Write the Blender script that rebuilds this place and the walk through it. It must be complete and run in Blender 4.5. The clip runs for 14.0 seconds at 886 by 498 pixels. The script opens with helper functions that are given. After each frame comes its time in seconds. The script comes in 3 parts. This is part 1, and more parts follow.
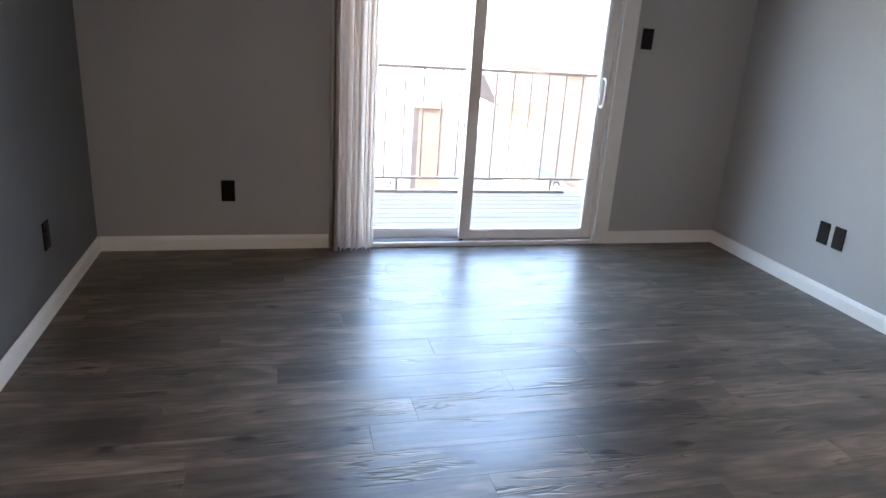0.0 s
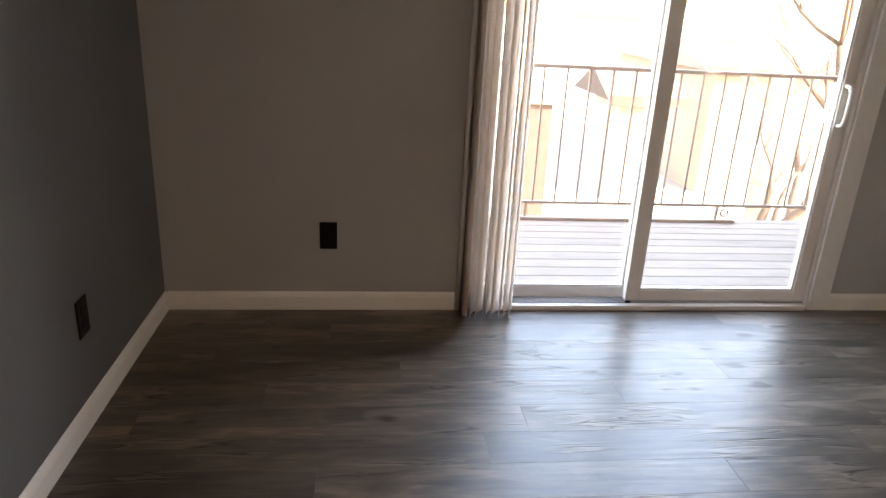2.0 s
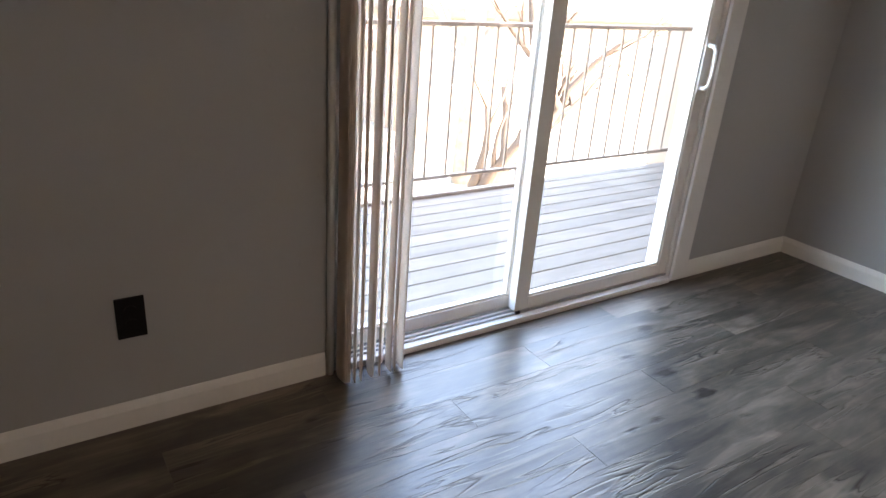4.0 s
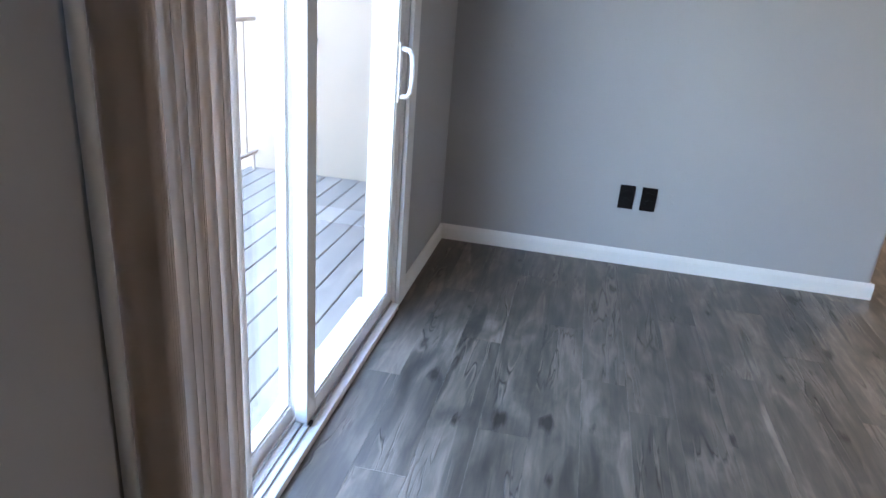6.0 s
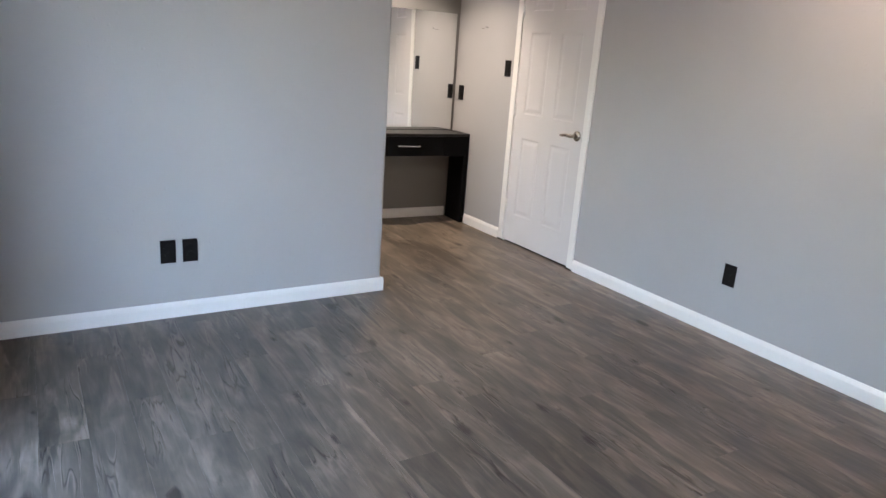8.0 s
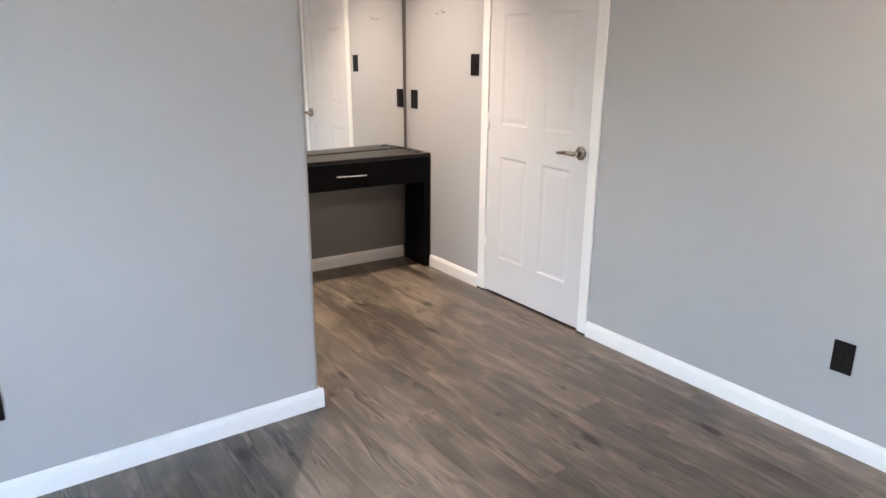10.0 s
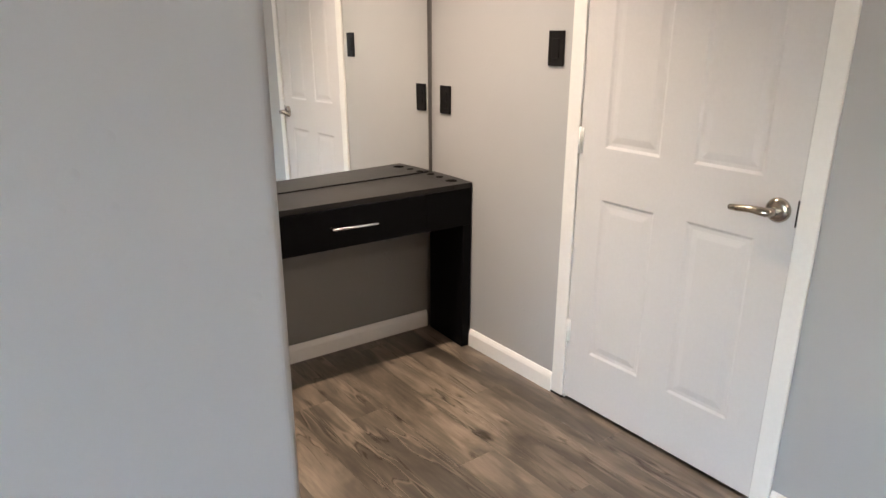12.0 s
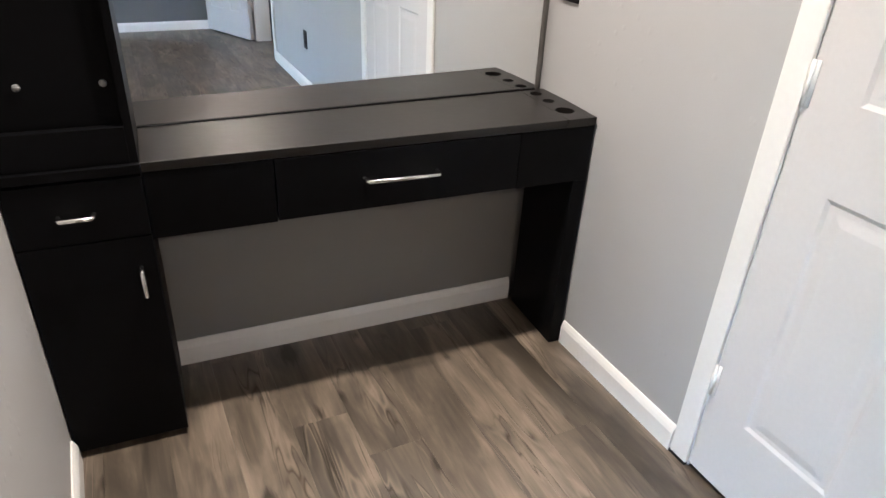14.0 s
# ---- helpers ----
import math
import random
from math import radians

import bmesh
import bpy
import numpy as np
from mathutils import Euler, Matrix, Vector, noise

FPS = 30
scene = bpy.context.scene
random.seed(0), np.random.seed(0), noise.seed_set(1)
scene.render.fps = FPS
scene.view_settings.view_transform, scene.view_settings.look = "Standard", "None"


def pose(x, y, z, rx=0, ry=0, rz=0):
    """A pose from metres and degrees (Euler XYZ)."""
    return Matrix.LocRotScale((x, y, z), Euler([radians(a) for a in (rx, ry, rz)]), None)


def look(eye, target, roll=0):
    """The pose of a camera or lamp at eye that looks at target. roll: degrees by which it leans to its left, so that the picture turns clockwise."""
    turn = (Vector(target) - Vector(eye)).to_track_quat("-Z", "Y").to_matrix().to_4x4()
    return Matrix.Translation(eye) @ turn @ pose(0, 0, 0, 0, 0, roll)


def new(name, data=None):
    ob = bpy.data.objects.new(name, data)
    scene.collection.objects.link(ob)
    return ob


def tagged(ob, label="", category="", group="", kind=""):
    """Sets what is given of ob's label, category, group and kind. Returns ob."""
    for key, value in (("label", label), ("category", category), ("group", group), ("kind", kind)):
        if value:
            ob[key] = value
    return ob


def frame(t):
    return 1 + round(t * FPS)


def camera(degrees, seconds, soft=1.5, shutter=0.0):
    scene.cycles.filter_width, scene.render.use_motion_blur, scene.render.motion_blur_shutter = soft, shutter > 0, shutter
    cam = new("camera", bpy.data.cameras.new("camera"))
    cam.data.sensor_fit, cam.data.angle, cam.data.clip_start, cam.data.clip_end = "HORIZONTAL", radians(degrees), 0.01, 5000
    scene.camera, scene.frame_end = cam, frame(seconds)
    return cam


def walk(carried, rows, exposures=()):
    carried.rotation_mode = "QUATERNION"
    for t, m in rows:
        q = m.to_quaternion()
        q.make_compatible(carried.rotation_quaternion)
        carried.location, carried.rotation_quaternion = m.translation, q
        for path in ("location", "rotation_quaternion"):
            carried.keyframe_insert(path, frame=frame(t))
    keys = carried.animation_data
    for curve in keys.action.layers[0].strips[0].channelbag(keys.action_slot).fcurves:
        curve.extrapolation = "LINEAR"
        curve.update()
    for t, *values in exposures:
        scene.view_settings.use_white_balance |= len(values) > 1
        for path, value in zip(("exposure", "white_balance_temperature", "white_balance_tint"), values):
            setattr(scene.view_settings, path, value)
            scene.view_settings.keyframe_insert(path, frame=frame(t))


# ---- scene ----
cam = camera(66.7, 14.0)
PATH = [
    (0, (0.926, -3.732, 1.271), (1.405, -1.898, 0.635), 3.8),
    (0.3, (0.994, -3.592, 1.228), (1.325, -1.723, 0.599), 4.0),
    (0.5, (1, -3.49, 1.23), (1.274, -1.636, 0.533), 5.7),
    (1, (0.979, -3.23, 1.253), (1.214, -1.357, 0.593), 3.5),
    (1.3, (0.952, -3.047, 1.273), (1.205, -1.184, 0.589), 2.9),
    (1.5, (0.911, -2.932, 1.245), (1.143, -1.066, 0.564), 3.1),
    (2, (0.831, -2.675, 1.248), (1.057, -0.807, 0.571), 3.0),
    (2.2, (0.772, -2.592, 1.247), (1.014, -0.728, 0.563), 3.2),
    (2.5, (0.669, -2.462, 1.248), (1.109, -0.635, 0.565), 3.9),
    (2.7, (0.587, -2.366, 1.263), (1.194, -0.605, 0.535), 4.4),
    (3, (0.537, -2.273, 1.239), (1.343, -0.593, 0.514), 5.0),
    (3.2, (0.51, -2.148, 1.237), (1.362, -0.495, 0.502), 4.9),
    (5.3, (0.459, -0.956, 1.226), (2.079, -0.114, 0.41), 4.9),
    (5.5, (0.474, -0.803, 1.241), (2.18, -0.151, 0.425), 5.1),
    (6, (0.486, -0.617, 1.237), (2.316, -0.283, 0.505), 4.6),
    (6.2, (0.478, -0.554, 1.245), (2.343, -0.331, 0.56), 3.6),
    (6.5, (0.44, -0.504, 1.268), (2.329, -0.557, 0.611), 3.9),
    (6.8, (0.392, -0.43, 1.293), (2.244, -0.816, 0.644), 4.4),
    (7, (0.323, -0.42, 1.31), (2.129, -0.993, 0.67), 4.0),
    (7.5, (0.284, -0.366, 1.364), (1.965, -1.312, 0.834), 4.3),
    (7.7, (0.295, -0.361, 1.372), (1.947, -1.35, 0.83), 4.5),
    (9.8, (1.359, -0.963, 1.355), (2.897, -2.108, 0.785), 0.6),
    (10, (1.494, -1.07, 1.373), (3.056, -2.183, 0.807), 0.5),
    (10.5, (1.879, -1.241, 1.375), (3.447, -2.37, 0.858), 0.6),
    (11, (2.225, -1.416, 1.378), (3.718, -2.623, 0.818), 0.7),
    (11.3, (2.455, -1.481, 1.378), (3.997, -2.635, 0.838), 0.3),
    (11.5, (2.583, -1.551, 1.38), (4.129, -2.695, 0.832), 0.1),
    (12, (2.897, -1.707, 1.37), (4.406, -2.858, 0.74), 0.2),
    (12.3, (3.056, -1.796, 1.333), (4.559, -2.933, 0.662), 0.4),
    (12.5, (3.155, -1.889, 1.323), (4.652, -3.023, 0.637), 0.6),
    (13, (3.365, -2.06, 1.331), (4.86, -3.106, 0.512), 2.5),
    (13.3, (3.482, -2.158, 1.33), (4.935, -3.133, 0.36), 1.9),
    (13.5, (3.554, -2.202, 1.322), (5.021, -3.134, 0.333), 1.6),
    (14, (3.637, -2.312, 1.319), (5.178, -3.115, 0.328), 3.1),
]
walk(cam, [(t, look(eye, target, roll)) for t, eye, target, roll in PATH],
     exposures=[(0, 4.55, 5900, 21), (0.5, 4.55, 6700, 24), (1, 4.6, 7300, 25), (2, 4.45, 7300, 25), (3, 4.38, 6950, 22), (5.5, 4.68, 5900, 21), (6.5, 4.75, 5350, 19), (7.0, 4.85, 5450, 19), (7.5, 4.82, 5750, 21), (10, 5.15, 5900, 22), (11, 5.1, 5900, 21), (12, 4.95, 6100, 21), (12.5, 4.9, 5950, 20), (13.5, 5.06, 5950, 19), (14, 5.15, 5400, 17)])

# ---- world and light ----
SUN_ELEV, SUN_YAW = 42.0, 128.0
world = bpy.data.worlds.new("sky")
scene.world = world
world.use_nodes = True
wn = world.node_tree
sky = wn.nodes.new("ShaderNodeTexSky")
sky.sky_type, sky.sun_disc = "NISHITA", False
sky.air_density, sky.dust_density = 1.7, 3.0
sky.sun_elevation, sky.sun_rotation = radians(SUN_ELEV), radians(SUN_YAW)
wn.links.new(sky.outputs[0], wn.nodes["Background"].inputs[0])
wn.nodes["Background"].inputs[1].default_value = 0.15
sun_data = bpy.data.lights.new("sun", "SUN")
sun_data.energy, sun_data.angle, sun_data.color = 2.2, radians(1.5), (1.0, 0.94, 0.85)
sun = new("sun", sun_data)
_e, _a = radians(SUN_ELEV), radians(SUN_YAW)
sun_way = Vector((math.sin(_a) * math.cos(_e), math.cos(_a) * math.cos(_e), math.sin(_e)))
sun.matrix_world = look(sun_way * 40, (0, 0, 0))


def ceiling_lamp_light(x, y, z, power, size, color, spread=180):
    data = bpy.data.lights.new("lamp", "AREA")
    data.shape, data.size, data.energy, data.color = "DISK", size, power, color
    data.spread = radians(spread)
    ob = new("lamp", data)
    ob.matrix_world = look((x, y, z), (x, y + 0.0001, 0))
    return ob


WARM = (1.0, 0.83, 0.59)
ceiling_lamp_light(4.83, -2.78, 2.405, 0.72, 0.09, WARM, 100)
# fill lamp, added out of view to warm and brighten the south wall
ceiling_lamp_light(1.7, -3.05, 2.405, 0.38, 0.26, (1.0, 0.70, 0.45), 160)

# ---- plan ----
W = 3.74            # partition's face
PY = -2.074         # partition's end
SY = -3.48          # south wall's face
XV = 5.315          # vanity wall's face, before its slight turn
XE = 5.62           # outer end of the alcove
H = 2.44
BASE = 0.08
T = 0.12
SL0, SL1, SLH = 1.262, 2.875, 2.05   # sliding door's opening
EN0, EN1 = 0.70, 1.44               # entry's opening
D0, D1, DH = 3.685, 4.443, 2.03      # closet door
DECK = -0.05
PIVOT = Vector((5.01, -3.475, 0))
SKEW = Matrix.Translation(PIVOT) @ pose(0, 0, 0, 0, 0, -3.3) @ Matrix.Translation(-PIVOT)   # the vanity wall stands a little out of square
WALLSKEW = Matrix.Translation(PIVOT) @ pose(0, 0, 0, 0, 0, -2.7) @ Matrix.Translation(-PIVOT)


# ---- materials ----
def material(name):
    m = bpy.data.materials.new(name)
    m.use_nodes = True
    n = m.node_tree.nodes
    return m, n, m.node_tree.links, n["Principled BSDF"]


def node(nodes, kind, **inputs):
    nd = nodes.new(kind)
    for k, v in inputs.items():
        nd.inputs[k.replace("_", " ")].default_value = v
    return nd


def ramp(nodes, links, fac, stops):
    r = nodes.new("ShaderNodeValToRGB")
    els = r.color_ramp.elements
    while len(els) < len(stops):
        els.new(0.5)
    for e, (p, c) in zip(els, stops):
        e.position, e.color = p, (*c, 1)
    links.new(fac, r.inputs[0])
    return r.outputs[0]


def mapped(nodes, links, scale, space="Object"):
    tc = nodes.new("ShaderNodeTexCoord")
    mp = nodes.new("ShaderNodeMapping")
    mp.inputs["Scale"].default_value = scale
    links.new(tc.outputs[space], mp.inputs["Vector"])
    return mp.outputs[0]


def add_bump(nodes, links, bsdf, height, strength, distance):
    b = nodes.new("ShaderNodeBump")
    b.inputs["Strength"].default_value, b.inputs["Distance"].default_value = strength, distance
    links.new(height, b.inputs["Height"])
    links.new(b.outputs[0], bsdf.inputs["Normal"])


def plain(name, color, rough=0.5, metal=0.0, grain=60, vary=0.08, bump=0.0, stain=3.0, spec=0.5):
    """Paint, plastic or metal with faint blotches and grain."""
    m, n, l, p = material(name)
    v = mapped(n, l, (1, 1, 1))
    big = node(n, "ShaderNodeTexNoise", Scale=stain, Detail=4.0)
    fine = node(n, "ShaderNodeTexNoise", Scale=grain, Detail=3.0)
    l.new(v, big.inputs["Vector"]), l.new(v, fine.inputs["Vector"])
    add = n.new("ShaderNodeMath")
    add.operation = "ADD"
    l.new(big.outputs[0], add.inputs[0]), l.new(fine.outputs[0], add.inputs[1])
    half = n.new("ShaderNodeMath")
    half.operation, half.inputs[1].default_value = "MULTIPLY", 0.5
    l.new(add.outputs[0], half.inputs[0])
    lo, hi = [c * (1 - vary) for c in color], [min(1, c * (1 + vary)) for c in color]
    l.new(ramp(n, l, half.outputs[0], [(0.3, lo), (0.7, hi)]), p.inputs["Base Color"])
    p.inputs["Metallic"].default_value = metal
    p.inputs["Specular IOR Level"].default_value = spec
    rr = n.new("ShaderNodeMapRange")
    rr.inputs["To Min"].default_value, rr.inputs["To Max"].default_value = rough * 0.8, min(1, rough * 1.2)
    l.new(big.outputs[0], rr.inputs["Value"])
    l.new(rr.outputs[0], p.inputs["Roughness"])
    if bump:
        add_bump(n, l, p, fine.outputs[0], bump, 0.002)
    return m


def wall_paint(name, low, high):
    m, n, l, p = material(name)
    v = mapped(n, l, (1, 1, 1))
    big = node(n, "ShaderNodeTexNoise", Scale=1.3, Detail=5.0)
    peel = node(n, "ShaderNodeTexNoise", Scale=170.0, Detail=2.0)
    splat = node(n, "ShaderNodeTexVoronoi", Scale=26.0, Randomness=1.0)
    mask = node(n, "ShaderNodeTexNoise", Scale=5.0, Detail=2.0)
    for t in (big, peel, splat, mask):
        l.new(v, t.inputs["Vector"])
    l.new(ramp(n, l, big.outputs[0], [(0.3, low), (0.7, high)]), p.inputs["Base Color"])
    drop = ramp(n, l, splat.outputs["Distance"], [(0.05, (1, 1, 1)), (0.22, (0, 0, 0))])
    where = ramp(n, l, mask.outputs[0], [(0.50, (0, 0, 0)), (0.62, (1, 1, 1))])
    mul = n.new("ShaderNodeMath")
    mul.operation = "MULTIPLY"
    l.new(drop, mul.inputs[0]), l.new(where, mul.inputs[1])
    mix = n.new("ShaderNodeMath")
    mix.operation, mix.inputs[1].default_value = "MULTIPLY_ADD", 0.22
    l.new(peel.outputs[0], mix.inputs[0]), l.new(mul.outputs[0], mix.inputs[2])
    p.inputs["Roughness"].default_value = 0.62
    add_bump(n, l, p, mix.outputs[0], 0.4, 0.002)
    return m


def plank_wood(name, dark, mid, light, rough, spec=0.5, knots=True, mottle=0.38):
    """Long grain along x, shifted plank by plank: soft blotches, printed blocks, sparse cracks and knots."""
    m, n, l, p = material(name)
    tc, info = n.new("ShaderNodeTexCoord"), n.new("ShaderNodeObjectInfo")
    comb, sc, add = n.new("ShaderNodeCombineXYZ"), n.new("ShaderNodeMath"), n.new("ShaderNodeVectorMath")
    sc.operation, sc.inputs[1].default_value = "MULTIPLY", 57.0
    l.new(info.outputs["Random"], sc.inputs[0])
    for k in (0, 1):
        l.new(sc.outputs[0], comb.inputs[k])
    l.new(tc.outputs["Object"], add.inputs[0]), l.new(comb.outputs[0], add.inputs[1])

    def stretched(scale):
        mp = n.new("ShaderNodeMapping")
        mp.inputs["Scale"].default_value = scale
        l.new(add.outputs[0], mp.inputs["Vector"])
        return mp.outputs[0]

    def noise_at(scale, **kw):
        t = node(n, "ShaderNodeTexNoise", Scale=1.0, **kw)
        l.new(stretched(scale), t.inputs["Vector"])
        return t.outputs[0]

    def math_of(op, x, y=None, z=None):
        t = n.new("ShaderNodeMath")
        t.operation = op
        for k, v in enumerate((x, y, z)):
            if v is None:
                continue
            if isinstance(v, (int, float)):
                t.inputs[k].default_value = v
            else:
                l.new(v, t.inputs[k])
        return t.outputs[0]

    def spread(value, lo, hi, f0=0.0, f1=1.0):
        t = n.new("ShaderNodeMapRange")
        for k, v in (("From Min", f0), ("From Max", f1), ("To Min", lo), ("To Max", hi)):
            t.inputs[k].default_value = v
        l.new(value, t.inputs["Value"])
        return t.outputs[0]
    grain = noise_at((5.0, 58, 1), Detail=4.0, Roughness=0.6, Distortion=0.5)
    wave = noise_at((3.6, 12, 1), Detail=4.0, Distortion=0.9)
    blot = noise_at((1.1, 4.5, 1), Detail=3.0)
    mixv = math_of("MULTIPLY_ADD", wave, 0.70, math_of("MULTIPLY", grain, 0.30))
    col = ramp(n, l, mixv, [(0.34, dark), (0.5, mid), (0.66, light)])
    cells = node(n, "ShaderNodeTexVoronoi", Scale=1.0, Randomness=0.9)
    cells.voronoi_dimensions, cells.feature, cells.distance = "2D", "SMOOTH_F1", "CHEBYCHEV"
    cells.inputs["Smoothness"].default_value = 0.1
    l.new(stretched((1.7, 11, 1)), cells.inputs["Vector"])
    sep = n.new("ShaderNodeSeparateColor")
    l.new(cells.outputs["Color"], sep.inputs[0])
    tone = math_of("MULTIPLY", spread(sep.outputs[0], 1 - mottle, 1 + mottle), spread(blot, 1 - 0.85 * mottle, 1 + 0.8 * mottle, 0.3, 0.7))
    tone = math_of("MULTIPLY", tone, spread(info.outputs["Random"], 0.88, 1.12))
    mul = n.new("ShaderNodeMix")
    mul.data_type, mul.blend_type = "RGBA", "MULTIPLY"
    mul.inputs[0].default_value = 1.0
    l.new(col, mul.inputs[6]), l.new(tone, mul.inputs[7])
    out, height = mul.outputs[2], math_of("MULTIPLY_ADD", noise_at((1.4, 26, 1), Detail=2.0, Distortion=0.8), 0.42, math_of("MULTIPLY", grain, 0.12))
    if knots:
        # sunken lines along the grain, each with a low ridge whose highlight is painted pale, in patches
        line = noise_at((2.0, 20, 1), Detail=2.0, Distortion=0.8)
        band = ramp(n, l, line, [(0.475, (0, 0, 0)), (0.5, (1, 1, 1)), (0.520, (0, 0, 0))])
        patch = ramp(n, l, noise_at((1.8, 6.0, 1), Detail=2.0), [(0.50, (0, 0, 0)), (0.60, (1, 1, 1))])
        crack = math_of("MULTIPLY", band, patch)
        ridge = math_of("MULTIPLY", ramp(n, l, line, [(0.520, (0, 0, 0)), (0.545, (1, 1, 1)), (0.585, (0, 0, 0))]), patch)
        glint = n.new("ShaderNodeMix")
        glint.data_type = "RGBA"
        l.new(math_of("MULTIPLY", ridge, 0.65), glint.inputs[0]), l.new(out, glint.inputs[6])
        glint.inputs[7].default_value = (*[c * 1.25 for c in light], 1)
        out = glint.outputs[2]
        # small knots of uneven size, in some places only
        vor = node(n, "ShaderNodeTexVoronoi", Scale=1.0, Randomness=1.0)
        vor.voronoi_dimensions = "2D"
        l.new(stretched((3.6, 6.8, 1)), vor.inputs["Vector"])
        vs = n.new("ShaderNodeSeparateColor")
        l.new(vor.outputs["Color"], vs.inputs[0])
        near = math_of("SUBTRACT", vor.outputs["Distance"], spread(vs.outputs[1], -0.46, 0.11))
        near = math_of("MULTIPLY_ADD", wave, 0.45, near)
        near = math_of("MULTIPLY_ADD", grain, 0.25, near)
        knot = ramp(n, l, near, [(0.31, (1, 1, 1)), (0.43, (0, 0, 0))])
        for mask, amount in ((crack, 0.5), (knot, 0.82)):
            dk = n.new("ShaderNodeMix")
            dk.data_type = "RGBA"
            l.new(math_of("MULTIPLY", mask, amount), dk.inputs[0]), l.new(out, dk.inputs[6])
            dk.inputs[7].default_value = (*[c * 0.55 for c in dark], 1)
            out = dk.outputs[2]
        height = math_of("SUBTRACT", height, math_of("MULTIPLY", crack, 0.4))
        height = math_of("MULTIPLY_ADD", ridge, 0.15, height)
        height = math_of("SUBTRACT", height, math_of("MULTIPLY", knot, 0.35))
    l.new(out, p.inputs["Base Color"])
    l.new(spread(blot, rough * 0.88, rough * 1.15, 0.3, 0.7), p.inputs["Roughness"])
    p.inputs["Specular IOR Level"].default_value = spec
    if knots:
        # the sunken print is dull
        dull = math_of("MAXIMUM", math_of("MULTIPLY", crack, 0.6), math_of("MULTIPLY", knot, 0.45))
        l.new(spread(dull, spec, 0.0), p.inputs["Specular IOR Level"])
    add_bump(n, l, p, height, 0.5 if knots else 0.5, 0.005)
    return m


def glass_material():
    m, n, l, p = material("clear_glass")
    n.remove(p)
    tr, gl, mx, lw = n.new("ShaderNodeBsdfTransparent"), n.new("ShaderNodeBsdfGlossy"), n.new("ShaderNodeMixShader"), n.new("ShaderNodeLayerWeight")
    tr.inputs[0].default_value = (0.95, 0.97, 0.965, 1)
    gl.inputs["Roughness"].default_value = 0.01
    pw = n.new("ShaderNodeMath")
    pw.operation, pw.inputs[1].default_value = "POWER", 5.0
    ma = n.new("ShaderNodeMath")
    ma.operation, ma.inputs[1].default_value, ma.inputs[2].default_value = "MULTIPLY_ADD", 0.9, 0.035
    l.new(lw.outputs["Facing"], pw.inputs[0]), l.new(pw.outputs[0], ma.inputs[0])
    l.new(ma.outputs[0], mx.inputs[0]), l.new(tr.outputs[0], mx.inputs[1]), l.new(gl.outputs[0], mx.inputs[2])
    l.new(mx.outputs[0], n["Material Output"].inputs[0])
    return m


def vane_material():
    m, n, l, p = material("blind_vane")
    v = mapped(n, l, (1, 1, 1))
    big = node(n, "ShaderNodeTexNoise", Scale=14.0, Detail=3.0)
    l.new(v, big.inputs["Vector"])
    l.new(ramp(n, l, big.outputs[0], [(0.3, (0.54, 0.47, 0.405)), (0.7, (0.62, 0.54, 0.47))]), p.inputs["Base Color"])
    p.inputs["Roughness"].default_value = 0.45
    tl, mx = n.new("ShaderNodeBsdfTranslucent"), n.new("ShaderNodeMixShader")
    l.new(ramp(n, l, big.outputs[0], [(0.3, (0.88, 0.82, 0.765)), (0.7, (0.94, 0.885, 0.835))]), tl.inputs[0])
    mx.inputs[0].default_value = 0.68
    l.new(p.outputs[0], mx.inputs[1]), l.new(tl.outputs[0], mx.inputs[2])
    l.new(mx.outputs[0], n["Material Output"].inputs[0])
    return m


def glow(name, color, strength):
    m, n, l, p = material(name)
    p.inputs["Base Color"].default_value = (0.8, 0.8, 0.78, 1)
    p.inputs["Emission Color"].default_value = (*color, 1)
    p.inputs["Emission Strength"].default_value = strength
    return m


WALL = wall_paint("greige_wall_paint", (0.40, 0.393, 0.386), (0.43, 0.423, 0.415))
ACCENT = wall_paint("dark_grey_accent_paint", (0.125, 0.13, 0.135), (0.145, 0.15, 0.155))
# accent paint again, lightened to stand in for light bounced under the desk
ACCENT_LIFTED = wall_paint("lightened_accent_paint", (0.195, 0.188, 0.176), (0.218, 0.21, 0.198))
FLOOR = plank_wood("vinyl_plank", (0.048, 0.038, 0.028), (0.101, 0.079, 0.057), (0.185, 0.147, 0.110), 0.36, 0.85)
SUBFLOOR = plain("subfloor", (0.03, 0.026, 0.023), 0.9)
TRIM = plain("white_trim_paint", (0.80, 0.78, 0.745), 0.4, vary=0.03, bump=0.05)
DOORWHITE = plain("white_door_paint", (0.635, 0.605, 0.59), 0.42, vary=0.03, grain=90, bump=0.08)
VINYL = plain("white_vinyl", (0.82, 0.79, 0.75), 0.3, vary=0.03)
CEIL = plain("ceiling_paint", (0.64, 0.63, 0.61), 0.8, bump=0.3, vary=0.04)
GLASS = glass_material()
VANE = vane_material()
BLACKPLATE = plain("dark_bronze_plate", (0.007, 0.006, 0.006), 0.5, vary=0.15, spec=0.2)
BLACKWOOD = plain("black_laminate", (0.0030, 0.0030, 0.0034), 0.42, vary=0.25, grain=30, bump=0.05, spec=0.07)
BLACKTOP = plain("black_woodgrain_top", (0.0105, 0.009, 0.008), 0.36, vary=0.3, grain=40, bump=0.1, spec=0.36)
CHROME = plain("brushed_chrome", (0.75, 0.75, 0.76), 0.22, 1.0, vary=0.05)
NICKEL = plain("satin_nickel", (0.45, 0.40, 0.335), 0.27, 1.0, vary=0.08)
